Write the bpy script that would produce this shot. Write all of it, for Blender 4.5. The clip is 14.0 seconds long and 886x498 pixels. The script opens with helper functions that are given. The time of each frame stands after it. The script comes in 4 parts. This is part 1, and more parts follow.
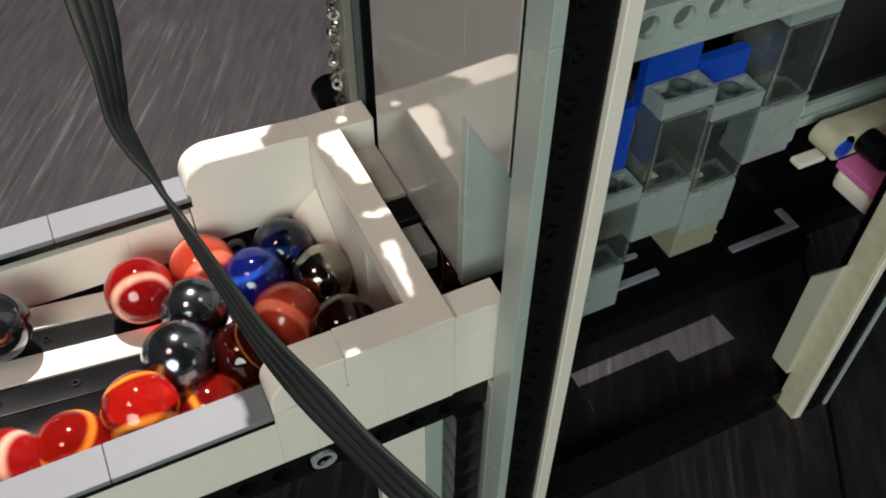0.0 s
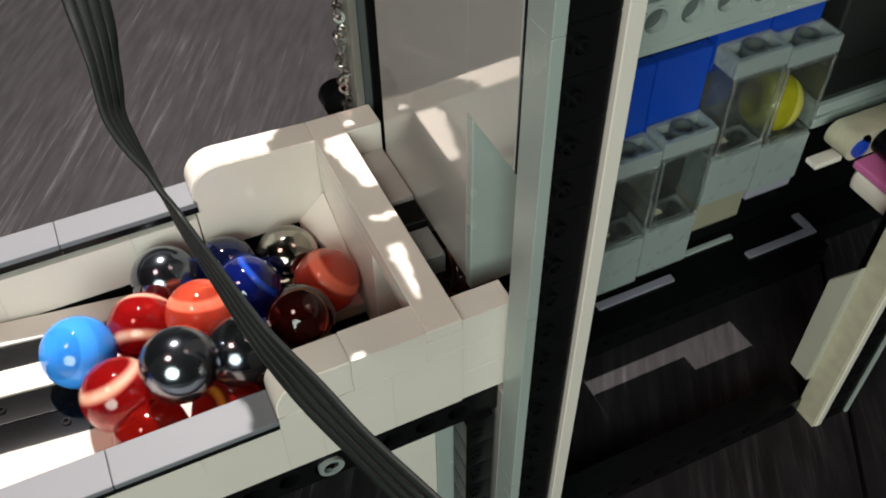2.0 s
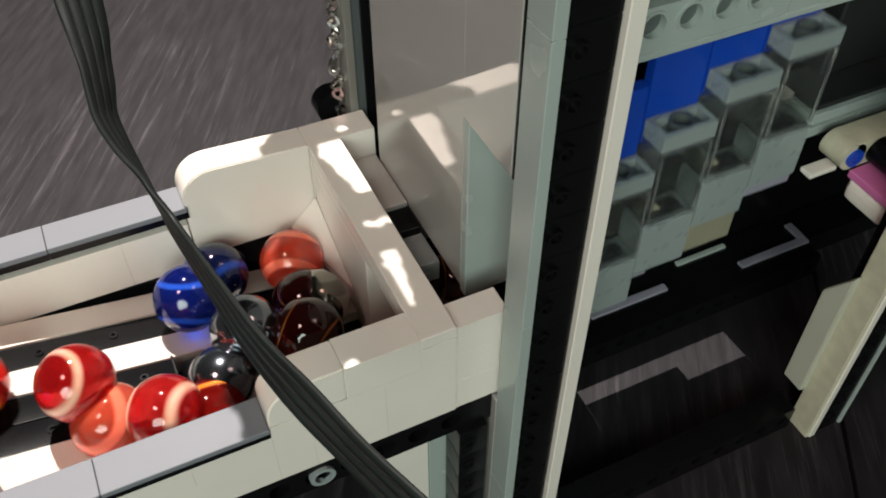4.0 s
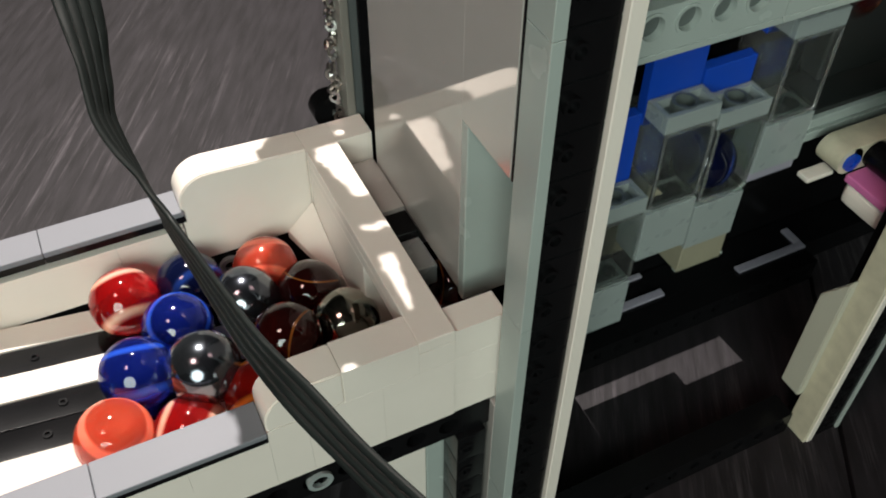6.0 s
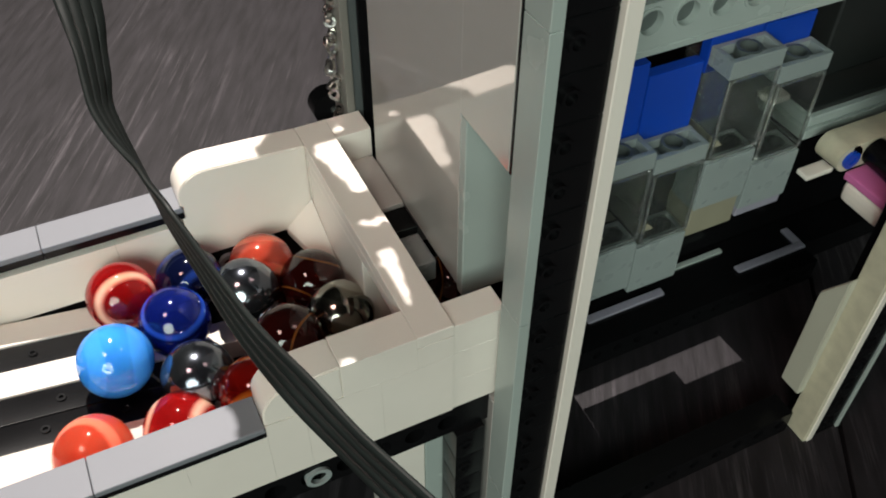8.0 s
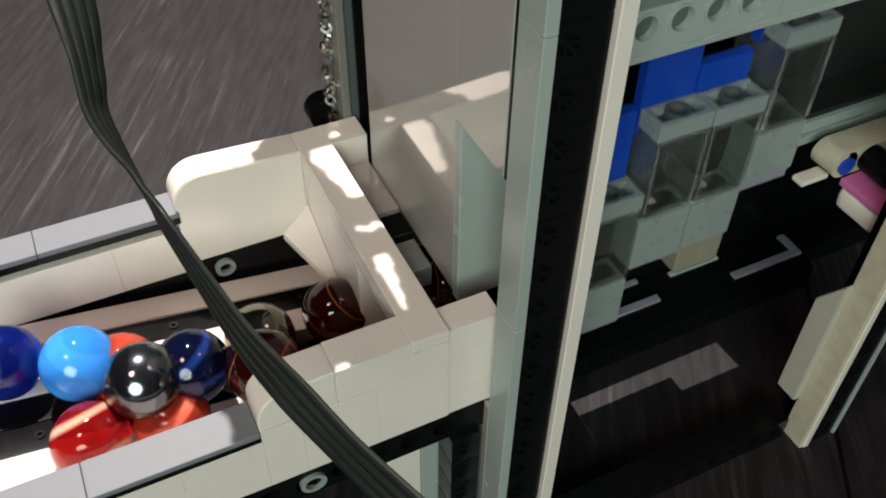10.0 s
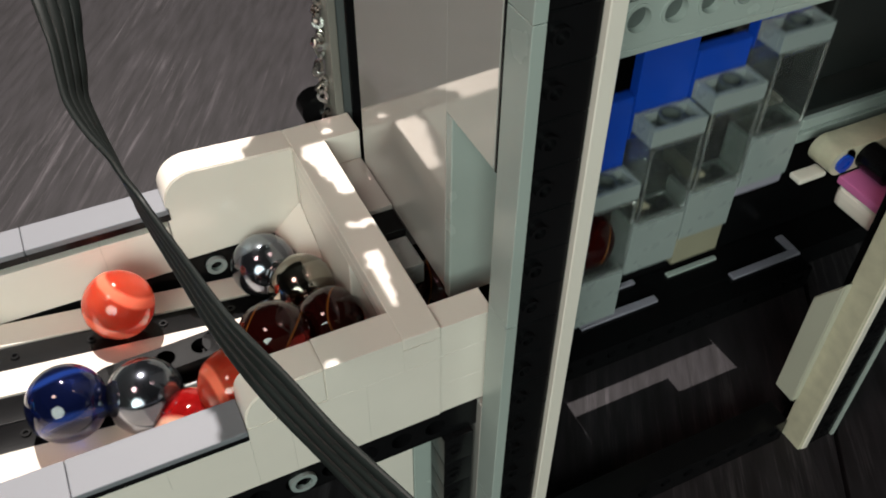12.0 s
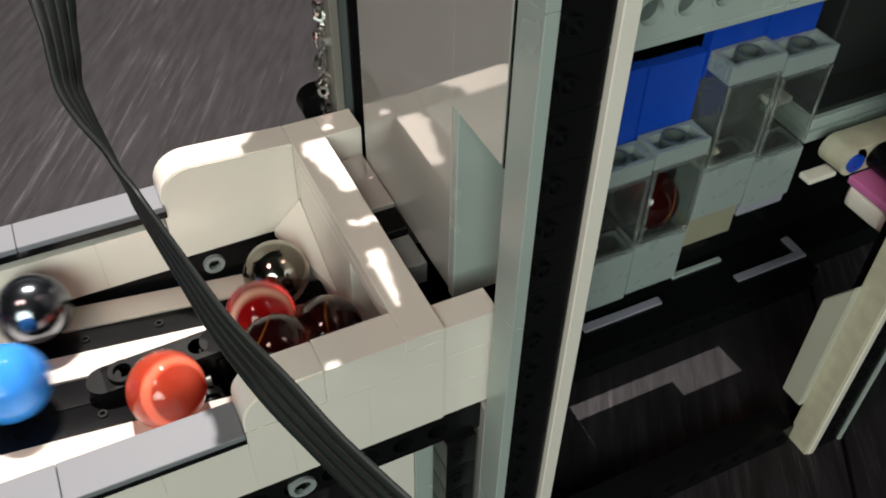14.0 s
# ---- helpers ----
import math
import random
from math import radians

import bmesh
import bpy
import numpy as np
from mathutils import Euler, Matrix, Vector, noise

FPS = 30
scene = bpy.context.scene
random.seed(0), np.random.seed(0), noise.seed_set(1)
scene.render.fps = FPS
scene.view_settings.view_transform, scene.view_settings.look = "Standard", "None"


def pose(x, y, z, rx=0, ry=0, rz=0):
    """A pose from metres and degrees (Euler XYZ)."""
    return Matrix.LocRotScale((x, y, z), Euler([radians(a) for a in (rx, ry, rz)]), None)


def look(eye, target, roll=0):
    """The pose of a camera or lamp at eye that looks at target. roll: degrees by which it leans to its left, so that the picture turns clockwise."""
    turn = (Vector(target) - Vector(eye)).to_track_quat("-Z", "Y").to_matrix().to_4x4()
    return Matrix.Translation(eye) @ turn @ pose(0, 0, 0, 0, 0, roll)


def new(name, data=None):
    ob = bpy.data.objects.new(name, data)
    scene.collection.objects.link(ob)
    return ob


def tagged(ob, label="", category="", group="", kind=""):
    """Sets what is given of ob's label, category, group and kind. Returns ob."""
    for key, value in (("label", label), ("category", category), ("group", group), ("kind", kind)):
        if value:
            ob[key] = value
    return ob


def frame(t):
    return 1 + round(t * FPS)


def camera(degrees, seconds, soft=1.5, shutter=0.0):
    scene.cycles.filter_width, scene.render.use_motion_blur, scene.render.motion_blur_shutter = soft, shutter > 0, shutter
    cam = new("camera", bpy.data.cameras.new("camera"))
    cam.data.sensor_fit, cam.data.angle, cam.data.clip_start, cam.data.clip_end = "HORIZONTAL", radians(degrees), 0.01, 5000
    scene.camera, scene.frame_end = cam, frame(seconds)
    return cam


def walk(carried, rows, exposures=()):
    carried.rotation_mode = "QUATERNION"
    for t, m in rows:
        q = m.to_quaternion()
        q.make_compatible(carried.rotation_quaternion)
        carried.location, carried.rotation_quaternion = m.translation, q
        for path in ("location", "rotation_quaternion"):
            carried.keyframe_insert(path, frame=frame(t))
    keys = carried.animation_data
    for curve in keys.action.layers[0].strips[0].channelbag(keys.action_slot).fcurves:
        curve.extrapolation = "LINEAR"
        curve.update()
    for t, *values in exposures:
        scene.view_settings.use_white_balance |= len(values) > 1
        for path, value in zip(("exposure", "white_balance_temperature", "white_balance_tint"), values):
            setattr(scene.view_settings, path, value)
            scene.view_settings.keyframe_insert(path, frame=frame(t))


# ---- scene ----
cam = camera(52.65, 14.0, soft=1.9, shutter=0.5)
PATH = [
    (0, (-0.05157, -0.09886, 0.14471), (0.03683, 0.08115, -0.07841), 0.73),
    (0.5, (-0.05024, -0.09960, 0.14329), (0.03653, 0.08282, -0.07850), -0.27),
    (1, (-0.04909, -0.10013, 0.14237), (0.03639, 0.08358, -0.07886), -0.89),
    (1.5, (-0.04936, -0.10053, 0.14237), (0.03534, 0.08520, -0.07747), -0.93),
    (2, (-0.04958, -0.10013, 0.14040), (0.03506, 0.08624, -0.07892), -1.00),
    (2.5, (-0.04995, -0.09945, 0.13882), (0.03556, 0.08760, -0.07959), -0.86),
    (5, (-0.05060, -0.09853, 0.13807), (0.04056, 0.08837, -0.07816), 0.61),
    (5.5, (-0.05099, -0.09844, 0.13764), (0.04092, 0.08893, -0.07787), 0.64),
    (6, (-0.05104, -0.09857, 0.13734), (0.04054, 0.08922, -0.07795), 0.43),
    (6.5, (-0.05066, -0.09951, 0.13678), (0.04047, 0.08875, -0.07828), 0.24),
    (7, (-0.05117, -0.10131, 0.13630), (0.04016, 0.08683, -0.07879), 0.33),
    (7.5, (-0.05121, -0.10047, 0.13530), (0.04067, 0.08838, -0.07892), 0.41),
    (8, (-0.05125, -0.10001, 0.13579), (0.04062, 0.08902, -0.07827), 0.42),
    (10.5, (-0.05056, -0.10108, 0.13542), (0.04273, 0.08973, -0.07644), 0.59),
    (11, (-0.04910, -0.10176, 0.13469), (0.04364, 0.08958, -0.07695), 0.47),
    (11.5, (-0.04908, -0.10154, 0.13427), (0.04403, 0.08970, -0.07729), 0.59),
    (12, (-0.04900, -0.10118, 0.13240), (0.04442, 0.09061, -0.07852), 0.54),
    (12.5, (-0.04881, -0.10116, 0.13210), (0.04435, 0.09057, -0.07900), 0.61),
    (13, (-0.04880, -0.10050, 0.13096), (0.04490, 0.09163, -0.07953), 0.67),
    (13.5, (-0.04865, -0.09799, 0.12849), (0.04567, 0.09382, -0.08201), 0.90),
    (14, (-0.04899, -0.09784, 0.12854), (0.04558, 0.09392, -0.08190), 1.01),
]
walk(cam, [(t, look(eye, target, roll)) for t, eye, target, roll in PATH], [(0.0, 0.0), (14.0, 0.0)])

# ---- light ----
world = bpy.data.worlds.new("world")
scene.world = world
world.use_nodes = True
world.node_tree.nodes["Background"].inputs["Color"].default_value = (0.75, 0.85, 0.8, 1)
world.node_tree.nodes["Background"].inputs["Strength"].default_value = 0.03


def lamp(name, kind, energy, colour, matrix, **more):
    data = bpy.data.lights.new(name, kind)
    data.energy, data.color = energy, colour
    for key, value in more.items():
        if key == "size":
            data.shape, data.size = "DISK", value
        elif key == "angle":
            data.angle = value
    ob = new(name, data)
    ob.matrix_world = matrix
    return ob


SUN_WAY = Vector((-0.05, -0.5, -1.0)).normalized()
spot = lamp("spotlight", "SPOT", 320.0, (1.0, 0.93, 0.87), look(SUN_WAY * -1.9, (0, 0, 0)))
spot.data.shadow_soft_size, spot.data.spot_size, spot.data.spot_blend = 0.006, radians(40), 0.3
# unseen fill lamps, added for the greenish front and pinkish top light
lamp("front_fill", "AREA", 17.5, (0.88, 1.0, 0.91), look((-0.7, -1.1, 0.68), (0, 0, 0)), size=0.9)
lamp("top_fill", "AREA", 3.6, (1.0, 0.62, 0.55), look((-0.6, -0.2, 1.3), (0, 0, 0)), size=0.3)


# ---- materials ----
def material(name, colour, rough=0.3, metal=0.0, vary=0.04, scale=90.0, bump=0.05, coat=0.0, trans=0.0, ior=1.5, gloss=0.5):
    m = bpy.data.materials.new(name)
    m.use_nodes = True
    n, l = m.node_tree.nodes, m.node_tree.links
    b = n["Principled BSDF"]
    co = n.new("ShaderNodeTexCoord")
    big, fine = n.new("ShaderNodeTexNoise"), n.new("ShaderNodeTexNoise")
    big.inputs["Scale"].default_value, fine.inputs["Scale"].default_value = scale, scale * 14
    big.inputs["Detail"].default_value = 4
    for t in (big, fine):
        l.new(co.outputs["Object"], t.inputs["Vector"])
    info = n.new("ShaderNodeObjectInfo")
    add = n.new("ShaderNodeMath")
    add.operation = "MULTIPLY_ADD"
    add.inputs[1].default_value = 0.12
    l.new(info.outputs["Random"], add.inputs[0])
    l.new(big.outputs["Fac"], add.inputs[2])
    mix = n.new("ShaderNodeMix")
    mix.data_type = "RGBA"
    mix.inputs["A"].default_value = (*[max(0, c * (1 - vary)) for c in colour], 1)
    mix.inputs["B"].default_value = (*[min(1, c * (1 + vary)) for c in colour], 1)
    l.new(add.outputs[0], mix.inputs["Factor"])
    l.new(mix.outputs["Result"], b.inputs["Base Color"])
    ramp = n.new("ShaderNodeMapRange")
    ramp.inputs["To Min"].default_value, ramp.inputs["To Max"].default_value = rough * 0.8, min(1, rough * 1.25)
    l.new(big.outputs["Fac"], ramp.inputs["Value"])
    l.new(ramp.outputs["Result"], b.inputs["Roughness"])
    bp = n.new("ShaderNodeBump")
    bp.inputs["Strength"].default_value, bp.inputs["Distance"].default_value = bump, 0.0002
    l.new(fine.outputs["Fac"], bp.inputs["Height"])
    l.new(bp.outputs["Normal"], b.inputs["Normal"])
    b.inputs["Metallic"].default_value, b.inputs["Coat Weight"].default_value = metal, coat
    b.inputs["Specular IOR Level"].default_value = gloss
    b.inputs["Transmission Weight"].default_value, b.inputs["IOR"].default_value = trans, ior
    return m


WHITE = material("white_plastic", (0.80, 0.73, 0.66), 0.22, coat=0.3)
PALE = material("pale_grey_plastic", (0.355, 0.40, 0.375), 0.25)
GREY = material("light_grey_plastic", (0.27, 0.305, 0.30), 0.28)
TILE = material("grey_tile_plastic", (0.19, 0.195, 0.215), 0.5, bump=0.02, gloss=0.15)
TOWER = material("glossy_white_plastic", (0.425, 0.40, 0.375), 0.05, vary=0.03, bump=0.004, coat=1.0, gloss=0.7)
BLACK = material("black_plastic", (0.0045, 0.0045, 0.005), 0.24, vary=0.3, gloss=0.17)
DARK = material("dark_grey_plastic", (0.014, 0.0165, 0.016), 0.45)
BLUE = material("blue_plastic", (0.006, 0.055, 0.42), 0.3, gloss=0.35)
BEIGE = material("beige_plastic", (0.52, 0.48, 0.36), 0.4, vary=0.22, scale=260.0, bump=0.25)
CHEEK = material("smooth_beige_plastic", (0.46, 0.45, 0.37), 0.3, vary=0.05, scale=60.0)
PINK = material("pink_plastic", (0.6, 0.16, 0.38), 0.3)
RUBBER = material("black_cable", (0.0068, 0.0095, 0.0088), 0.5, vary=0.25, gloss=0.3)
STEEL = material("nickel_chain", (0.75, 0.73, 0.7), 0.18, metal=1.0)
CLEAR = material("clear_plastic", (0.84, 0.87, 0.85), 0.03, vary=0.03, bump=0.0, trans=0.97, ior=1.49)
FROST = material("clear_plastic_edge", (0.85, 0.88, 0.87), 0.06, vary=0.02, bump=0.0, trans=0.93, ior=1.49)
CREAM = material("cream_plastic", (0.27, 0.25, 0.18), 0.4, vary=0.12)
LILAC = material("lilac_grey_plastic", (0.30, 0.28, 0.34), 0.3, vary=0.1)
# grey darkened to paint the shade in recesses; the dull pin wears it too
SHADE_GREY = material("grey_plastic_with_shade", (0.09, 0.105, 0.1), 0.35)
RAIL = material("warm_grey_plastic", (0.19, 0.18, 0.16), 0.35)
SLATE = material("slate_grey_plastic", (0.085, 0.095, 0.095), 0.35)
HALL = material("hall_wall_paint", (0.26, 0.26, 0.25), 0.7, scale=4)


def table_wood():
    m = bpy.data.materials.new("dark_stained_wood")
    m.use_nodes = True
    n, l = m.node_tree.nodes, m.node_tree.links
    b = n["Principled BSDF"]
    co, mp = n.new("ShaderNodeTexCoord"), n.new("ShaderNodeMapping")
    turn = n.new("ShaderNodeMapping")
    turn.inputs["Rotation"].default_value = (0, 0, radians(-60))
    mp.inputs["Scale"].default_value = (48, 290, 60)
    l.new(co.outputs["Object"], turn.inputs["Vector"])
    l.new(turn.outputs["Vector"], mp.inputs["Vector"])
    g1, g2, g3 = n.new("ShaderNodeTexNoise"), n.new("ShaderNodeTexNoise"), n.new("ShaderNodeTexNoise")
    g1.inputs["Scale"].default_value, g1.inputs["Detail"].default_value = 1.0, 9
    g2.inputs["Scale"].default_value, g2.inputs["Detail"].default_value = 16.0, 5
    g3.inputs["Scale"].default_value, g3.inputs["Detail"].default_value = 1.0, 4
    g3.inputs["Roughness"].default_value = 0.75
    l.new(mp.outputs["Vector"], g1.inputs["Vector"])
    l.new(co.outputs["Object"], g2.inputs["Vector"])
    along = n.new("ShaderNodeMapping")
    along.inputs["Scale"].default_value = (15, 330, 60)
    l.new(turn.outputs["Vector"], along.inputs["Vector"])
    l.new(along.outputs["Vector"], g3.inputs["Vector"])
    r = n.new("ShaderNodeValToRGB")
    r.color_ramp.elements[0].position, r.color_ramp.elements[0].color = 0.34, (0.0085, 0.007, 0.0082, 1)
    r.color_ramp.elements[1].position, r.color_ramp.elements[1].color = 0.72, (0.0205, 0.0177, 0.0208, 1)
    l.new(g1.outputs["Fac"], r.inputs["Fac"])
    # pale scratches that come in patches along the grain
    scratch, patch, both = n.new("ShaderNodeMapRange"), n.new("ShaderNodeMapRange"), n.new("ShaderNodeMath")
    scratch.inputs["From Min"].default_value, scratch.inputs["From Max"].default_value = 0.52, 0.74
    patch.inputs["From Min"].default_value, patch.inputs["From Max"].default_value = 0.44, 0.62
    both.operation = "MULTIPLY"
    l.new(g3.outputs["Fac"], scratch.inputs["Value"])
    l.new(g2.outputs["Fac"], patch.inputs["Value"])
    l.new(scratch.outputs["Result"], both.inputs[0])
    l.new(patch.outputs["Result"], both.inputs[1])
    mx = n.new("ShaderNodeMix")
    mx.data_type = "RGBA"
    mx.inputs["B"].default_value = (0.085, 0.075, 0.083, 1)
    l.new(both.outputs[0], mx.inputs["Factor"])
    l.new(r.outputs["Color"], mx.inputs["A"])
    l.new(mx.outputs["Result"], b.inputs["Base Color"])
    b.inputs["Roughness"].default_value = 0.62
    b.inputs["Specular IOR Level"].default_value = 0.25
    bp = n.new("ShaderNodeBump")
    bp.inputs["Strength"].default_value, bp.inputs["Distance"].default_value = 0.5, 0.0006
    l.new(g1.outputs["Fac"], bp.inputs["Height"])
    l.new(bp.outputs["Normal"], b.inputs["Normal"])
    return m


WOOD = table_wood()


def glass(name, inner, swirl, amount, rough=0.05, metal=0.0, trans=0.0, scale=34.0, coat=0.15, edge=None, glow=0.0):
    """Marble glass: a body colour, cloudy at large scale, with soft-edged ribbons of a second colour under a clear skin."""
    m = bpy.data.materials.new(name)
    m.use_nodes = True
    n, l = m.node_tree.nodes, m.node_tree.links
    b = n["Principled BSDF"]
    co, w, r = n.new("ShaderNodeTexCoord"), n.new("ShaderNodeTexWave"), n.new("ShaderNodeValToRGB")
    w.inputs["Scale"].default_value, w.inputs["Distortion"].default_value = scale, 10.0
    w.inputs["Detail"].default_value, w.inputs["Detail Scale"].default_value = 1.5, 0.5
    l.new(co.outputs["Object"], w.inputs["Vector"])
    cloud, shade = n.new("ShaderNodeTexNoise"), n.new("ShaderNodeMix")
    cloud.inputs["Scale"].default_value, cloud.inputs["Detail"].default_value = 120.0, 3
    l.new(co.outputs["Object"], cloud.inputs["Vector"])
    shade.data_type = "RGBA"
    shade.inputs["A"].default_value, shade.inputs["B"].default_value = (*[c * 0.55 for c in inner], 1), (*[min(1, c * 1.4) for c in inner], 1)
    l.new(cloud.outputs["Fac"], shade.inputs["Factor"])
    ramp = r.color_ramp
    ramp.elements[0].position, ramp.elements[0].color = min(0.99, 0.9 - amount), (0, 0, 0, 1)
    ramp.elements[1].position, ramp.elements[1].color = min(1.0, 1.05 - amount), (1, 1, 1, 1)
    l.new(w.outputs["Fac"], r.inputs["Fac"])
    band = n.new("ShaderNodeMix")
    band.data_type = "RGBA"
    band.inputs["A"].default_value, band.inputs["B"].default_value = (*(edge or swirl), 1), (*swirl, 1)
    l.new(cloud.outputs["Fac"], band.inputs["Factor"])
    mx = n.new("ShaderNodeMix")
    mx.data_type = "RGBA"
    l.new(shade.outputs["Result"], mx.inputs["A"])
    l.new(band.outputs["Result"], mx.inputs["B"])
    l.new(r.outputs["Color"], mx.inputs["Factor"])
    l.new(mx.outputs["Result"], b.inputs["Base Color"])
    b.inputs["Roughness"].default_value, b.inputs["Metallic"].default_value = rough, metal
    b.inputs["Coat Weight"].default_value, b.inputs["Coat Roughness"].default_value = coat, 0.03
    clear = n.new("ShaderNodeMapRange")
    clear.inputs["To Min"].default_value, clear.inputs["To Max"].default_value = trans, trans * 0.15
    l.new(r.outputs["Color"], clear.inputs["Value"])
    l.new(clear.outputs["Result"], b.inputs["Transmission Weight"])
    b.inputs["IOR"].default_value = 1.5
    b.inputs["Subsurface Weight"].default_value, b.inputs["Subsurface Scale"].default_value = glow, 0.006
    b.inputs["Subsurface Radius"].default_value = [0.15 + c for c in inner]
    return m


G_RED = glass("red_swirl_glass", (0.62, 0.012, 0.014), (0.85, 0.68, 0.58), 0.045, trans=0.75, edge=(0.62, 0.2, 0.06), glow=0.35, scale=30.0)
G_AMBER = glass("red_amber_glass", (0.5, 0.012, 0.008), (0.9, 0.45, 0.06), 0.02, trans=0.78, edge=(0.85, 0.16, 0.01), glow=0.3, scale=30.0)
G_ORANGE = glass("orange_glass", (0.92, 0.10, 0.05), (0.95, 0.20, 0.12), 0.12, trans=0.55, glow=0.6, scale=34.0)
G_STEEL = glass("gunmetal_glass", (0.25, 0.275, 0.31), (0.14, 0.15, 0.18), 0.4, 0.14, 0.97, coat=0.2)
G_CHROME = glass("bronze_mirror_glass", (0.38, 0.36, 0.31), (0.2, 0.18, 0.15), 0.35, 0.12, 1.0, coat=0.2)
G_NAVY = glass("navy_glass", (0.008, 0.014, 0.075), (0.01, 0.03, 0.16), 0.05, trans=0.78)
G_BLUE = glass("cobalt_glass", (0.012, 0.03, 0.34), (0.02, 0.08, 0.5), 0.02, trans=0.78, glow=0.2)
G_SKY = glass("sky_blue_glass", (0.035, 0.25, 0.85), (0.05, 0.30, 0.87), 0.3, trans=0.05, glow=0.3)
G_DARK = glass("dark_red_glass", (0.075, 0.006, 0.005), (0.3, 0.1, 0.02), -0.2, trans=0.75, coat=0.2)
G_YELLOW = glass("yellow_glass", (0.5, 0.46, 0.02), (0.6, 0.55, 0.1), 0.3, trans=0.4, glow=0.3)


# ---- mesh helpers (millimetres in, metres out) ----
def box(bm, x0, x1, y0, y1, z0, z1, bevel=0.25, shift=None):
    r = bmesh.ops.create_cube(bm, size=1.0)
    vs = r["verts"]
    for v in vs:
        v.co = Vector(((x0 + x1) / 2 + v.co.x * (x1 - x0), (y0 + y1) / 2 + v.co.y * (y1 - y0), (z0 + z1) / 2 + v.co.z * (z1 - z0))) * 0.001
    if bevel:
        es = list({e for v in vs for e in v.link_edges})
        r = bmesh.ops.bevel(bm, geom=es, offset=bevel * 0.001, segments=1 if bevel < 0.3 else 3, affect="EDGES", profile=0.6)
        vs = list({v for f in r["faces"] for v in f.verts} | {v for v in vs if v.is_valid})
    if shift:
        for v in vs:
            v.co = shift(v.co)
    return vs


def tube(bm, centre, axis, radius, length, sides=20, inner=0.0):
    """A solid rod or, with inner, an open ring, centred, in millimetres."""
    turn = Vector(axis).to_track_quat("Z", "Y").to_matrix()
    rings = []
    for r, z in (((radius, -0.5), (radius, 0.5)) if not inner else ((radius, -0.5), (radius, 0.5), (inner, 0.5), (inner, -0.5))):
        rings.append([bm.verts.new((Vector(centre) + turn @ Vector((r * math.cos(2 * math.pi * k / sides), r * math.sin(2 * math.pi * k / sides), z * length))) * 0.001) for k in range(sides)])
    n = len(rings)
    for i in range(n if inner else n - 1):
        a, b = rings[i], rings[(i + 1) % n]
        for k in range(sides):
            bm.faces.new((a[k], a[(k + 1) % sides], b[(k + 1) % sides], b[k]))
    if not inner:
        bm.faces.new(rings[0][::-1])
        bm.faces.new(rings[1])


def mesh_of(bm, name, mat, smooth=True):
    bmesh.ops.recalc_face_normals(bm, faces=bm.faces)
    me = bpy.data.meshes.new(name)
    bm.to_mesh(me)
    bm.free()
    me.materials.append(mat)
    if smooth:
        for p in me.polygons:
            p.use_smooth = True
        me.set_sharp_from_angle(angle=radians(24))
    return me


def part(name, bm, mat, parent, label="", smooth=True):
    ob = new(name, mesh_of(bm, name, mat, smooth))
    ob.parent = parent
    return tagged(ob, label)


def thing(name, label, category, group="", kind="", at=(0, 0, 0)):
    ob = new(name)
    ob.empty_display_size = 0.01
    ob.location = Vector(at) * 0.001
    return tagged(ob, label, category, group, kind)


def block(name, parent, mat, *dims, bevel=0.25, label="", shift=None):
    bm = bmesh.new()
    box(bm, *dims, bevel=bevel, shift=shift)
    return part(name, bm, mat, parent, label, smooth=False)


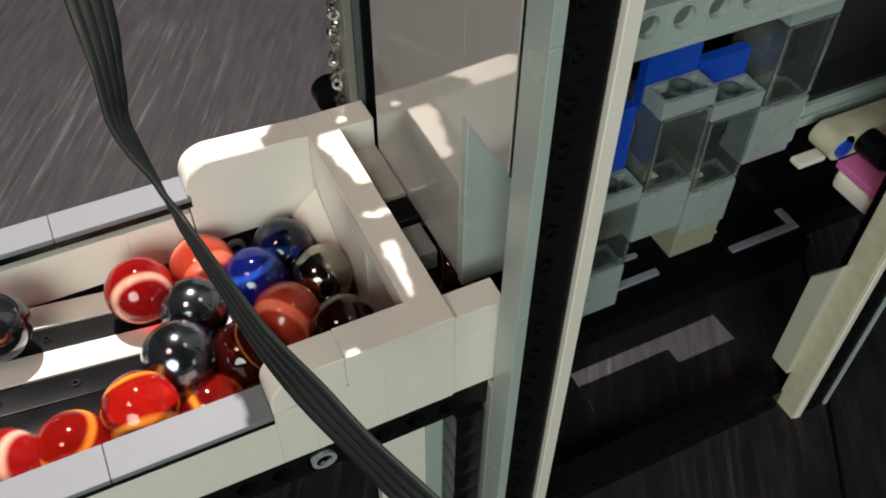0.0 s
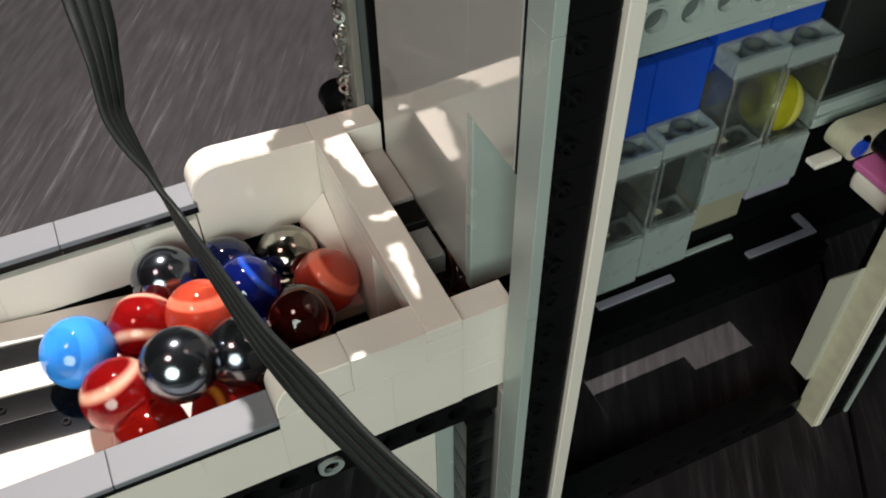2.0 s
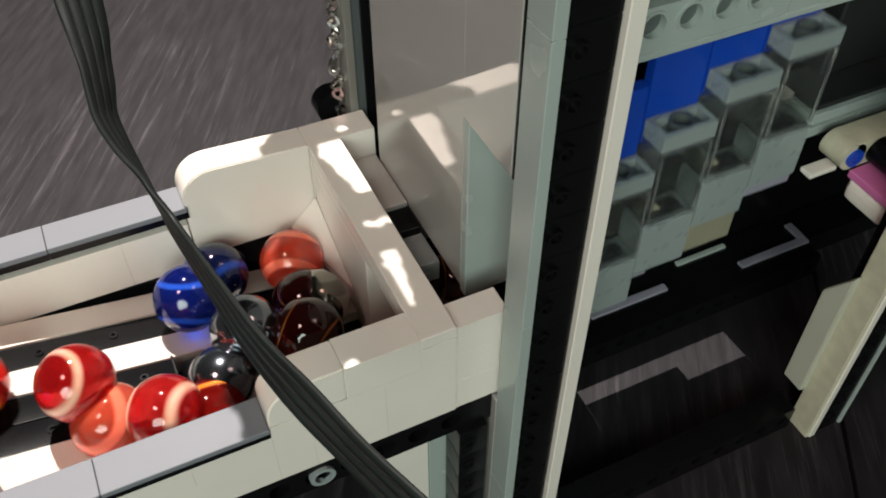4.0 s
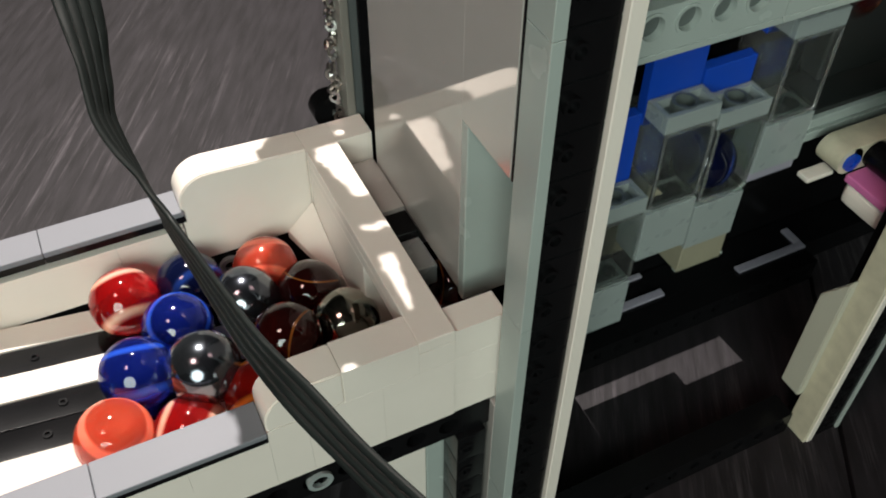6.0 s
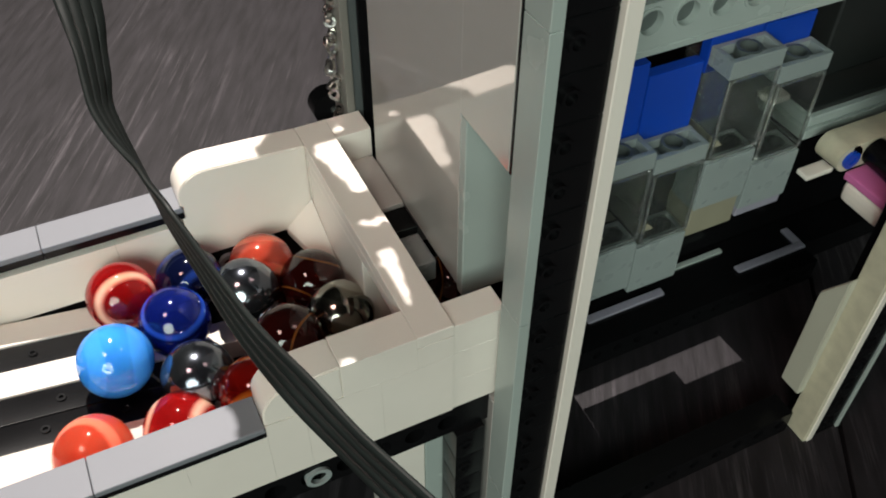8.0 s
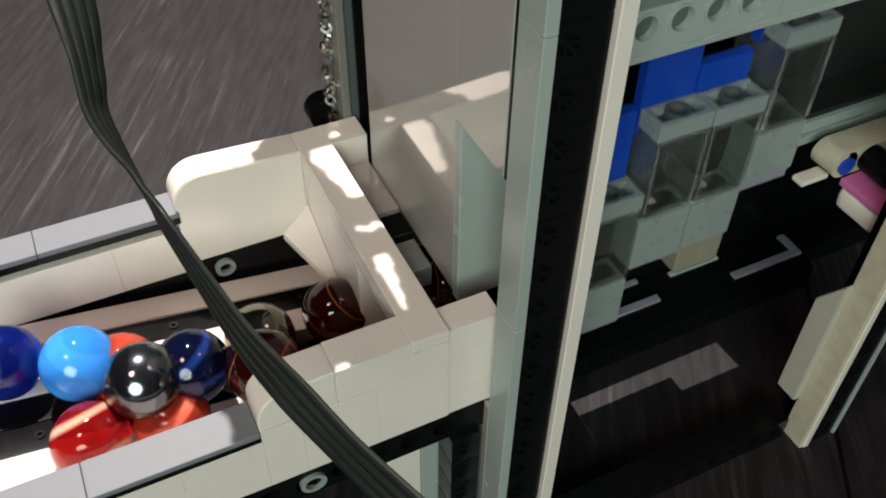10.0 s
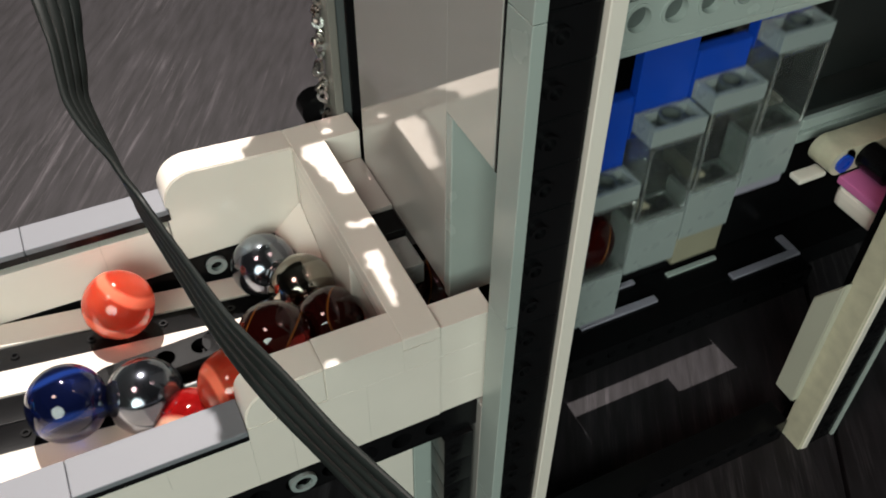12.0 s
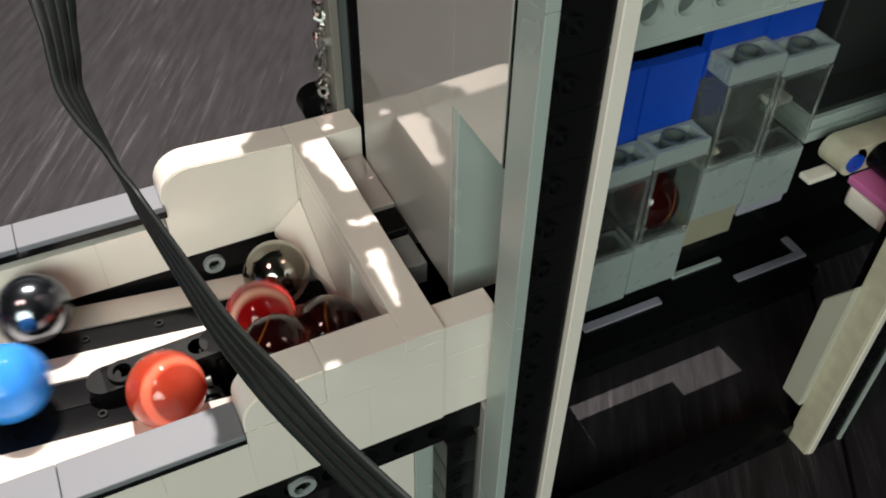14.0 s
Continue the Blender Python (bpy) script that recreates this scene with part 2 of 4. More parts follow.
def wall_with_holes(bm, x0, x1, z0, z1, y0, y1, holes, radius, sides=16):
    """A beam along X whose front and back are pierced by round holes (x, z); each hole has its own wall."""
    xs = sorted(x for x, z in holes)
    hz = holes[0][1]
    half = 4.0
    def quad(*p):
        bm.faces.new([bm.verts.new(Vector(q) * 0.001) for q in p])
    cuts = [x0] + [v for x in xs for v in (x - half + 0.01, x + half - 0.01)] + [x1]
    for y, flip in ((y0, 1), (y1, -1)):
        for i in range(0, len(cuts), 2):
            a, b = cuts[i], cuts[i + 1]
            if b - a > 0.001:
                quad((a, y, z0), (b, y, z0), (b, y, z1), (a, y, z1))
        for x in xs:
            ring = [(x + radius * math.cos(2 * math.pi * k / sides), y, hz + radius * math.sin(2 * math.pi * k / sides)) for k in range(sides)]
            outer = []
            for k in range(sides):
                c, s = math.cos(2 * math.pi * k / sides), math.sin(2 * math.pi * k / sides)
                f = min((half - 0.01) / abs(c) if abs(c) > 1e-6 else 1e9, ((z1 - hz) if s > 0 else (hz - z0)) / abs(s) if abs(s) > 1e-6 else 1e9)
                outer.append((x + f * c, y, hz + f * s))
            for k in range(sides):
                j = (k + 1) % sides
                quad(ring[k], outer[k], outer[j], ring[j])
            for sx, sz in ((1, 1), (-1, 1), (-1, -1), (1, -1)):
                cx, cz = x + sx * (half - 0.01), z1 if sz > 0 else z0
                near = sorted(range(sides), key=lambda k: (outer[k][0] - cx) ** 2 + (outer[k][2] - cz) ** 2)[:2]
                if all((outer[k][0] - cx) ** 2 + (outer[k][2] - cz) ** 2 > 1e-6 for k in near):
                    quad(outer[near[0]], (cx, y, cz), outer[near[1]])
    for x in xs:
        for k in range(sides):
            j = (k + 1) % sides
            p = [(x + radius * math.cos(2 * math.pi * q / sides), hz + radius * math.sin(2 * math.pi * q / sides)) for q in (k, j)]
            quad((p[0][0], y0, p[0][1]), (p[1][0], y0, p[1][1]), (p[1][0], y1, p[1][1]), (p[0][0], y1, p[0][1]))
    quad((x0, y0, z1), (x1, y0, z1), (x1, y1, z1), (x0, y1, z1))
    quad((x0, y0, z0), (x1, y0, z0), (x1, y1, z0), (x0, y1, z0))
    quad((x0, y0, z0), (x0, y1, z0), (x0, y1, z1), (x0, y0, z1))
    quad((x1, y0, z0), (x1, y1, z0), (x1, y1, z1), (x1, y0, z1))


# ---- setting: table and hall ----
TABLE = -104.0


def setting():
    way, side = Vector((0.553, 0.833, 0)), Vector((0.833, -0.553, 0))
    seam = Vector((112.6, -40.1, 0))
    for k, (a, b) in enumerate(((-900, -0.6), (0.6, 900))):
        bm = bmesh.new()
        box(bm, -1200, 1200, a, b, TABLE - 30, TABLE, bevel=0.6)
        for v in bm.verts:
            x, y = v.co.x, v.co.y
            v.co = (seam * 0.001) + way * x + side * y + Vector((0, 0, v.co.z))
        ob = new("table_board", mesh_of(bm, "table_board", WOOD))
        tagged(ob, "dark stained wooden table board with streaky grain", "table", "boards of the table top", "structure")
    for name, dims in (("floor", (-3000, 3000, -3000, 3000, -900, -850)), ("ceiling", (-3000, 3000, -3000, 3000, 2200, 2250)),
                       ("wall_north", (-3000, 3000, 3000, 3050, -850, 2200)), ("wall_south", (-3000, 3000, -3050, -3000, -850, 2200)),
                       ("wall_east", (3000, 3050, -3000, 3000, -850, 2200)), ("wall_west", (-3050, -3000, -3000, 3000, -850, 2200))):
        bm = bmesh.new()
        box(bm, *dims, bevel=0)
        tagged(new(name, mesh_of(bm, name, HALL)), "plain grey painted hall surface", name.split("_")[0], kind="structure")


setting()


# ---- the marble hopper ----
def floor_z(x, y):
    """The floor falls towards the outlet and drops into a gutter along the front wall."""
    return -24.5 - 0.1 * (y - 32) - 0.15 * (x + 70) - 0.5 * max(0.0, 24 - y)


def on_floor(co):
    return Vector((co.x, co.y, co.z + floor_z(co.x * 1000, co.y * 1000) * 0.001))


def rounded_brick(name, parent, mat, x0, x1, y0, y1, z0, z1, r):
    """A wall brick along X whose upper corner at x0 is rounded off."""
    bm = bmesh.new()
    out = [(x1, z0), (x1, z1)] + [(x0 + r - r * math.sin(a), z1 - r + r * math.cos(a)) for a in (math.pi / 2 * k / 8 for k in range(9))] + [(x0, z0)]
    f = bm.faces.new([bm.verts.new((x * 0.001, y0 * 0.001, z * 0.001)) for x, z in out])
    e = bmesh.ops.extrude_face_region(bm, geom=[f])
    bmesh.ops.translate(bm, verts=[v for v in e["geom"] if isinstance(v, bmesh.types.BMVert)], vec=(0, (y1 - y0) * 0.001, 0))
    sharp = [e for e in bm.edges if len(e.link_faces) == 2 and e.calc_face_angle(0) > 1.2]
    bmesh.ops.bevel(bm, geom=sharp, offset=0.0003, segments=2, affect="EDGES")
    return part(name, bm, mat, parent)


def hopper():
    h = thing("marble_hopper", "white brick-built marble hopper with grey edge tiles and striped sloping floor", "hopper")
    T, G = 0.05, 0.015

    # front wall: three courses, the lower stretch capped by grey tiles
    for z1, xs in ((0.0, (-8.0, -24.0)), (-9.6, (0.0, -16.0, -32.0, -40.0)), (-19.2, (0.0, -16.0, -32.0, -40.0))):
        for a, b in zip(xs[1:], xs):
            block("brick", h, WHITE, a + G, b - G, 0, 8, z1 - 9.6, z1, bevel=T if z1 == 0 else 0)
    rounded_brick("brick", h, WHITE, -40, -24, 0, 8, -9.6, 0.0, 7.0)
    for z1, xs in ((-9.6 - 3.2, (-40.0, -56.0, -88.0, -120.0, -152.0)), (-19.2, (-40.0, -72.0, -104.0, -152.0))):
        for a, b in zip(xs[1:], xs):
            block("brick", h, WHITE, a + G, b - G, 0, 8, -19.2 if z1 > -15 else -28.8, z1, bevel=0)
    for a, b in ((-72, -40), (-104, -72), (-136, -104)):
        block("tile", h, TILE, a + 0.05, b - 0.05, -0.4, 8.2, -11.1, -9.6, bevel=0.35, label="smooth light grey edge tile")
        # black strip paints the shade on the tile's front edge
        block("tile_rim", h, BLACK, a + 0.05, b - 0.05, -0.15, 8.0, -12.8, -11.15, bevel=0.1, label="black strip that paints the shaded front edge of the tile")
    # stretch of front wall towards the column
    for z1 in (-0.8, -9.6, -19.2):
        block("brick", h, WHITE, 0.05, 11.6, 0.3, 7.0, z1 - (8.8 if z1 > -1 else 9.6), z1, bevel=T)
    block("brick", h, WHITE, -8, 0, 0, 8, -9.6, -3.25, bevel=T)
    # back wall
    for z0, z1, xs in ((-9.6, -0.06, (9.0, 0.0, -8.0)), (-28.0, -9.6, (9.0, -8.0)), (-27.0, -12.8, (-40.0, -56.0, -88.0, -120.0, -152.0))):
        for a, b in zip(xs[1:], xs):
            block("brick", h, WHITE, a + G, b - G, 65, 73, z0, z1, bevel=0.06)
    back = rounded_brick("brick", h, WHITE, -39.6, -8 - G, 65.2, 73.2, -25.0, 0.0, 8.0)
    for v in back.data.vertices:
        v.co.z += 0.055 * (-0.008 - v.co.x) * (1 if v.co.z > -0.02 else 0)
    for a, b in ((-72, -40), (-104, -72), (-136, -104)):
        block("tile", h, TILE, a + 1.05, b + 0.95, 64.6, 73.2, -8.9, -7.3, bevel=0.35, label="smooth light grey edge tile")
        # shaded edge of the back tiles, painted as a black strip too
        block("tile_rim", h, BLACK, a + 1.05, b + 0.95, 64.8, 73.0, -10.9, -8.95, bevel=0.1, label="black strip that paints the shaded front edge of the tile")
    block("sill_beam", h, BLACK, -152, 9, 65.6, 72.6, -40, -24.0, bevel=0.3, label="black beam under the back wall")
    for x in (-31.4, 0.0):
        bm = bmesh.new()
        tube(bm, (x, 65.2, -29.3), (0, 1, 0), 2.6, 1.6, inner=1.5)
        part("connector_pin", bm, GREY, h, "light grey pin end in the black beam")
    # divider with the outlet under it
    block("divider_top", h, WHITE, -8, 0, 0.0, 72.5, -3.2, 0.02, bevel=0.3)
    block("divider_ledge", h, WHITE, -7.95, -0.4, 8, 64, -6.6, -3.25, bevel=0.3)
    block("divider_wall", h, WHITE, -7.9, -0.8, 30, 64, -42, -6.65, bevel=0.3)
    # slanted deflector in the far corner
    bm = bmesh.new()
    top = [bm.verts.new(Vector(p) * 0.001) for p in ((-15.5, 65.0, -24.0), (-8.0, 41.0, -27.0), (-8.0, 65.0, -16.5))]
    low = [bm.verts.new(v.co + Vector((0, 0, -0.0022))) for v in top]
    bm.faces.new(top)
    bm.faces.new(low)
    for k in range(3):
        bm.faces.new((top[k], top[(k + 1) % 3], low[(k + 1) % 3], low[k]))
    bmesh.ops.bevel(bm, geom=list(bm.edges), offset=0.0002, segments=1, affect="EDGES")
    part("deflector", bm, WHITE, h, "slanted cream deflector plate in the corner", smooth=False)
    # sloping floor bars
    for y0, y1, mat, name in ((8, 24, WHITE, "front_gutter"), (24, 32, BLACK, "black_floor_bar"), (32, 40, BLACK, "black_floor_bar"),
                              (40, 48, WHITE, "white_floor_bar"), (48, 56, BLACK, "black_floor_bar"), (56, 64, WHITE, "white_floor_bar")):
        bm = bmesh.new()
        end = -53.0 if y0 in (24, 32) else -0.5
        box(bm, -152, end, y0 + 0.08, y1 - 0.08, -6.0, -0.4 if mat is BLACK else 0.0, bevel=0.3, shift=on_floor)
        if mat is BLACK:
            for x in range(-144, -8 if end > -50 else -56, 16):
                xx, yy = x + (4 if y0 == 32 else 0), (y0 + y1) / 2
                tube(bm, (xx, yy, floor_z(xx, yy) - 0.2), (0, 0, 1), 1.0, 0.5, sides=12, inner=0.55)
        part(name, bm, mat, h)
    block("pit_floor", h, BLACK, -53, -1, 24.2, 40, -40, -37.5, bevel=0.2)
    block("pit_liner", h, BLACK, -53.4, -52.9, 24.4, 39.6, -37, -26.6, bevel=0.05)
    for x in (-49.0, -43.0):
        bm = bmesh.new()
        tube(bm, (x, 32, -31.5), (0, 1, 0), 3.4, 12, sides=24)
        tube(bm, (x, 25.6, -31.5), (0, 1, 0), 2.6, 2.0, sides=20, inner=1.5)
        part("roller", bm, BLACK, h, "black roller in the pit")
    bm = bmesh.new()
    tube(bm, (-46, 29, -27.5), (1, 0, 0), 1.2, 9, sides=16)
    part("pin", bm, SHADE_GREY, h, "dull grey pin")
    # black frame beams under the hopper
    bm = bmesh.new()
    holes = [(x, -33.9) for x in range(-145, 6, 8)]
    wall_with_holes(bm, -152, 9.2, -38.4, -28.85, 0.4, 7.6, holes, 2.4)
    part("frame_beam", bm, BLACK, h, "black beam with round holes")
    block("frame_core", h, BLACK, -152, 9, 3.6, 62, -41, -39, bevel=0.2)
    bm = bmesh.new()
    tube(bm, (-31.6, 0.2, -33.9), (0, 1, 0), 2.9, 1.2, inner=1.9)
    part("connector_pin", bm, GREY, h, "light grey pin end in the black beam")
    return h


hopper()


def stirrer_arm():
    """Black lift arm with round holes that stirs the marbles; it hinges at its far end."""
    st = thing("stirring_arm", "black plastic beam arm stirring the marbles in the hopper", "beam", at=(-38, 35, -24))
    bm = bmesh.new()
    holes = [(-4.0 - 8 * k, 0.0) for k in range(3)]
    wall_with_holes(bm, -24.0, 0.0, -3.6, 3.6, -3.6, 3.6, holes, 2.2)
    for x in (-24.0, 0.0):
        tube(bm, (x, 0, 0), (0, 1, 0), 3.6, 7.2)
    ob = part("arm", bm, BLACK, st)
    ob.rotation_euler = (radians(90), 0, 0)
    bm = bmesh.new()
    for k in range(3):
        tube(bm, (0, 0, -1 - 5 * k), (0, 0, 1), 4.0 - 0.4 * (k % 2), 4.4)
    part("axle", bm, BLACK, st)
    bm = bmesh.new()
    tube(bm, (-20, 0, 4.0), (0, 0, 1), 3.0, 1.0, inner=1.9)
    part("bush", bm, BLACK, st)
    return st


STIRRER = stirrer_arm()


# ---- the glossy tower and the column beside it ----
def tower():
    t = thing("lift_tower", "glossy white panelled tower of the marble lift with pale grey inside", "tower")
    for y0, y1, z0, z1 in ((17.05, 62.5, -9, 140),):
        block("panel", t, TOWER, 9.0, 12.2, y0, y1, z0, z1, bevel=0.04)
    block("shutter_panel", t, TOWER, 9.0, 12.0, -0.9, 17.03, 37.0, 140, bevel=0.04)
    block("shadow_gap", t, BLACK, 9.2, 11.6, -1.55, -0.95, 36.5, 140, bevel=0.05)
    block("inner_wall", t, PALE, 9.0, 30, 14.6, 17, -10.5, 36.9, bevel=0.2, label="pale green-grey inner wall")
    block("back_wall", t, TOWER, 12.3, 30, 58.8, 62, -40, 140, bevel=0.2)
    # chute floor between hopper and tower
    block("chute_floor", t, BLACK, 0.4, 34, 8.2, 63.8, -44, -38, bevel=0.2)
    block("chute_block", t, TOWER, 0.4, 8.8, 45, 64.5, -37.9, -8, bevel=0.3)
    block("chute_block", t, BLACK, 0.4, 8.8, 37.2, 44.8, -37.9, -9, bevel=0.3)
    block("chute_block", t, GREY, 0.4, 8.8, 27, 37.0, -17, -11, bevel=0.3)
    return t


tower()


def column():
    c = thing("lift_column", "tall column of black perforated beams between pale plates", "column")
    for z0, z1 in ((TABLE, -60), (-59.9, 4), (4.1, 68), (68.1, 140)):
        block("side_plate", c, PALE, 9.3, 11.7, -8.9, -1.6, z0, z1, bevel=0.12)
    block("white_plate", c, WHITE, 22.0, 25.2, -8.9, 15, TABLE, 140, bevel=0.2, label="white edge plate")
    for k in range(25):
        z = TABLE + 9.6 * k
        bm = bmesh.new()
        box(bm, 11.75, 21.95, -7.6, 2, z, z + 9.55, bevel=0.25)
        tube(bm, (14.6, -7.9, z + 5.6), (0, 1, 0), 1.7, 1.6, sides=18, inner=1.1)
        part("black_brick", bm, BLACK, c)
    block("cover_plate", c, TOWER, 9.32, 11.6, -1.55, 7.0, TABLE, -30.0, bevel=0.2)
    return c


column()


def perforated_beam():
    b = thing("perforated_beam", "light grey beam with a row of round holes across the lift", "beam")
    for x0, n in ((34.9, 5), (74.95, 8)):
        bm = bmesh.new()
        wall_with_holes(bm, x0, x0 + 8 * n - 0.1, 45.0, 54.6, 10.1, 18.1, [(x0 + 8 + 8 * k, 50.8) for k in range(n - 1)], 2.45, sides=24)
        for k in range(n - 1):
            tube(bm, (x0 + 8 + 8 * k, 10.0, 50.8), (0, 1, 0), 3.1, 0.5, sides=24, inner=2.5)
        beam = part("beam", bm, PALE, b)
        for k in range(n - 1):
            # solid plug whose dark colour stands in for the shade in the hole
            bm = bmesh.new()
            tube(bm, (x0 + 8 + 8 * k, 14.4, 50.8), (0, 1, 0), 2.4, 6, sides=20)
            part("hole_liner", bm, SHADE_GREY, beam, "dark plug with the shade of the hole painted in")
        block("edge_plate", b, PALE, x0, x0 + 8 * n - 0.1, 10.0, 18.2, 43.4, 44.9, bevel=0.15)
    block("rear_beam", b, BLACK, 26, 140, 18.3, 26, 43.4, 54.6, bevel=0.2)
    return b


perforated_beam()


def right_leg():
    g = thing("support_leg", "beige and black support leg with white edge strips", "leg")
    block("beige_plate", g, BEIGE, 116.2, 119.2, -11.8, -4.0, TABLE, 30, bevel=0.2, label="aged beige plate edge")
    block("white_strip", g, WHITE, 117.4, 119.5, -12.2, -11.0, TABLE, 30, bevel=0.15)
    bm = bmesh.new()
    rings = [[bm.verts.new(Vector((x, y, z)) * 0.001) for y, z in ((2.4, -86), (-4.8, -86), (-4.8, -35.5), (2.4, -47))] for x in (113.4, 116.1)]
    for k in range(4):
        bm.faces.new((rings[0][k], rings[0][(k + 1) % 4], rings[1][(k + 1) % 4], rings[1][k]))
    for ring in rings:
        bm.faces.new(ring)
    bmesh.ops.bevel(bm, geom=list(bm.edges), offset=0.0003, segments=2, affect="EDGES")
    part("smooth_plate", bm, CHEEK, g, "smooth beige cheek plate with a sloped top")
    for k in range(14):
        z = TABLE + 9.6 * k
        bm = bmesh.new()
        box(bm, 119.55, 129.2, -11.4, 0, z, z + 9.55, bevel=0.2)
        tube(bm, (124.5, -11.4, z + 5.6), (0, 1, 0), 2.3, 0.7, sides=14, inner=1.5)
        part("black_brick", bm, BLACK, g)
    block("thin_strip", g, PALE, 129.3, 130.6, -12.0, -3, TABLE, 30, bevel=0.1)
    return g


right_leg()


def base_frame():
    b = thing("base_frame", "low black perforated base frame lying on the table", "frame")
    for y0, z1, x0, x1 in ((41.0, -94.0, 30, 170), (-6.0, -94.3, 26, 116)):
        bm = bmesh.new()
        n = int((x1 - x0) // 8)
        wall_with_holes(bm, x0, x0 + 8 * n, TABLE, TABLE + 9.6, y0, y0 + 8, [(x0 + 4 + 8 * k, TABLE + 5.6) for k in range(n)], 1.7, sides=12)
        part("beam", bm, BLACK, b)
        if z1 > TABLE + 10:
            block("beam_top", b, BLACK, x0, x0 + 8 * n, y0 - 0.2, y0 + 8.2, TABLE + 9.65, z1, bevel=0.2)
    block("cross_beam", b, BLACK, 26, 29.8, 2.2, 49, TABLE, TABLE + 9.6, bevel=0.3)
    block("rear_post", b, BLACK, 24.9, 34, 50, 60, TABLE, 43, bevel=0.3)
    # screens added to block the spotlight; their opening shapes the patch on the table
    for d in ((34.2, 62, TABLE, 43), (118.1, 128, TABLE, 29), (128.1, 260, TABLE, 43), (62.1, 118, -11, 43), (62.1, 96, -23.5, -11.1), (62.1, 118, TABLE, -37)):
        block("rear_screen", b, BLACK, d[0], d[1], 63.6, 64.6, d[2], d[3], bevel=0.1)
    block("thin_bar", b, LILAC, 84, 104, 60.6, 62.6, -94.1, -93.0, bevel=0.2, label="thin pale bar")
    block("thin_bar", b, PALE, 116, 137, 58.2, 60.2, -94.1, -93.0, bevel=0.2, label="thin pale bar")
    block("thin_bar", b, LILAC, 76, 106.4, 50.4, 53.4, -94.1, -93.0, bevel=0.2, label="thin pale bar")
    block("angle_bar", b, LILAC, 136, 166, 47.6, 50.6, -94.1, -93.0, bevel=0.2, label="thin lilac angle bar")
    block("angle_bar", b, LILAC, 163.2, 166.2, 50.7, 58, -94.1, -93.0, bevel=0.2, label="thin lilac angle bar")
    # runs out to x 260 to keep the table there black
    block("drip_tray", b, BLACK, 34.5, 260, 49.4, 63, TABLE, -94.2, bevel=0.3)
    # another added black screen, further back
    block("rear_screen", b, BLACK, 60, 260, 74, 77, TABLE, -22, bevel=0.2)
    return b


base_frame()


def under_posts():
    p = thing("hopper_post", "black post with pale wall behind under the hopper", "post")
    block("pale_wall", p, PALE, -3, 9.2, 8.2, 12, TABLE, -41.2, bevel=0.2)
    block("cream_wall", p, WHITE, -16, -3.1, 8.4, 12, TABLE, -41.2, bevel=0.2)
    for k in range(7):
        z = -48.2 - 9.6 * k
        if z < TABLE:
            break
        bm = bmesh.new()
        box(bm, 0.6, 8.0, -1.2, 6.4, z, z + 9.5, bevel=0.5)
        tube(bm, (3.0, -1.2, z + 5), (0, 1, 0), 1.8, 0.8, sides=12, inner=1.1)
        part("post_brick", bm, BLACK, p)
    return p


under_posts()


# ---- stepping lift columns ----
def lift_step(x0, z, has_wedge, blue_top, foot):
    s = thing("lift_step", "stepping lift column with grey blocks, clear box and blue back", "lift step", "stepping columns of the marble lift", at=(x0, 26, z))
    w = 15.7
    tray = ((0.1, w, 0, 1.5), (0.1, w, 6.5, 8), (0.1, 1.6, 1.5, 6.5), (w - 1.5, w, 1.5, 6.5))
    bm = bmesh.new()
    for d in tray:
        box(bm, *d, -4.9, 0, bevel=0.12)
    part("cap_block", bm, GREY, s, "light grey open cap")
    # same plastic as the cap, with the tray's shade put into its colour
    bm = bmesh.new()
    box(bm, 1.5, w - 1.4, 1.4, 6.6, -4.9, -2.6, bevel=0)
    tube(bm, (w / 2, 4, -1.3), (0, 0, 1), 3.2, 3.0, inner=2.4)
    part("cap_socket", bm, SHADE_GREY, s, "grey cap socket with one hollow tube, shade painted into its colour")
    for d in ((0.3, 1.0, 0.2, 16.4), (w - 1.0, w - 0.3, 0.2, 16.4), (1.05, w - 1.05, 15.6, 16.4)):
        block("clear_wall", s, CLEAR, *d, -28.1, -4.95, bevel=0.12, label="clear plastic box wall")
    block("clear_floor", s, CLEAR, 0.3, w - 0.3, 0.2, 16.4, -28.9, -28.15, bevel=0.12, label="clear plastic box floor")
    for x in (0.75, w - 0.75):
        bm = bmesh.new()
        tube(bm, (x, -0.15, -16.6), (0, 0, 1), 0.4, 23.0, sides=12)
        part("corner_rib", bm, FROST, s, "pale clear corner rib")
    for z0 in (-28.7, -5.6):
        block("front_rail", s, FROST, 1.2, w - 1.2, -0.5, 0.1, z0, z0 + 0.7, bevel=0.12, label="clear front rail of the box")
    bm = bmesh.new()
    for d in tray:
        box(bm, d[0] - 0.9, d[1] - 0.9, d[2] - (1.0 if d[2] == 0 else 0), d[3], -44.5 if foot else -46, -29.0, bevel=0.12)
    part("base_block", bm, GREY, s, "light grey base block")
    # the shade down in the base is painted by the darker grey
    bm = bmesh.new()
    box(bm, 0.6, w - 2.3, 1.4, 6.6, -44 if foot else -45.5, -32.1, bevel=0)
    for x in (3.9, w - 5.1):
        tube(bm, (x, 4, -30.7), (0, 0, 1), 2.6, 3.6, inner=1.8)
    part("base_socket", bm, SHADE_GREY, s, "grey base socket with hollow studs, shade painted into its colour")
    block("blue_back", s, BLUE, 0.15, w - 0.05, 8.3, 11.4, -8, blue_top, bevel=0.15, label="smooth blue back panel")
    if has_wedge:
        bm = bmesh.new()
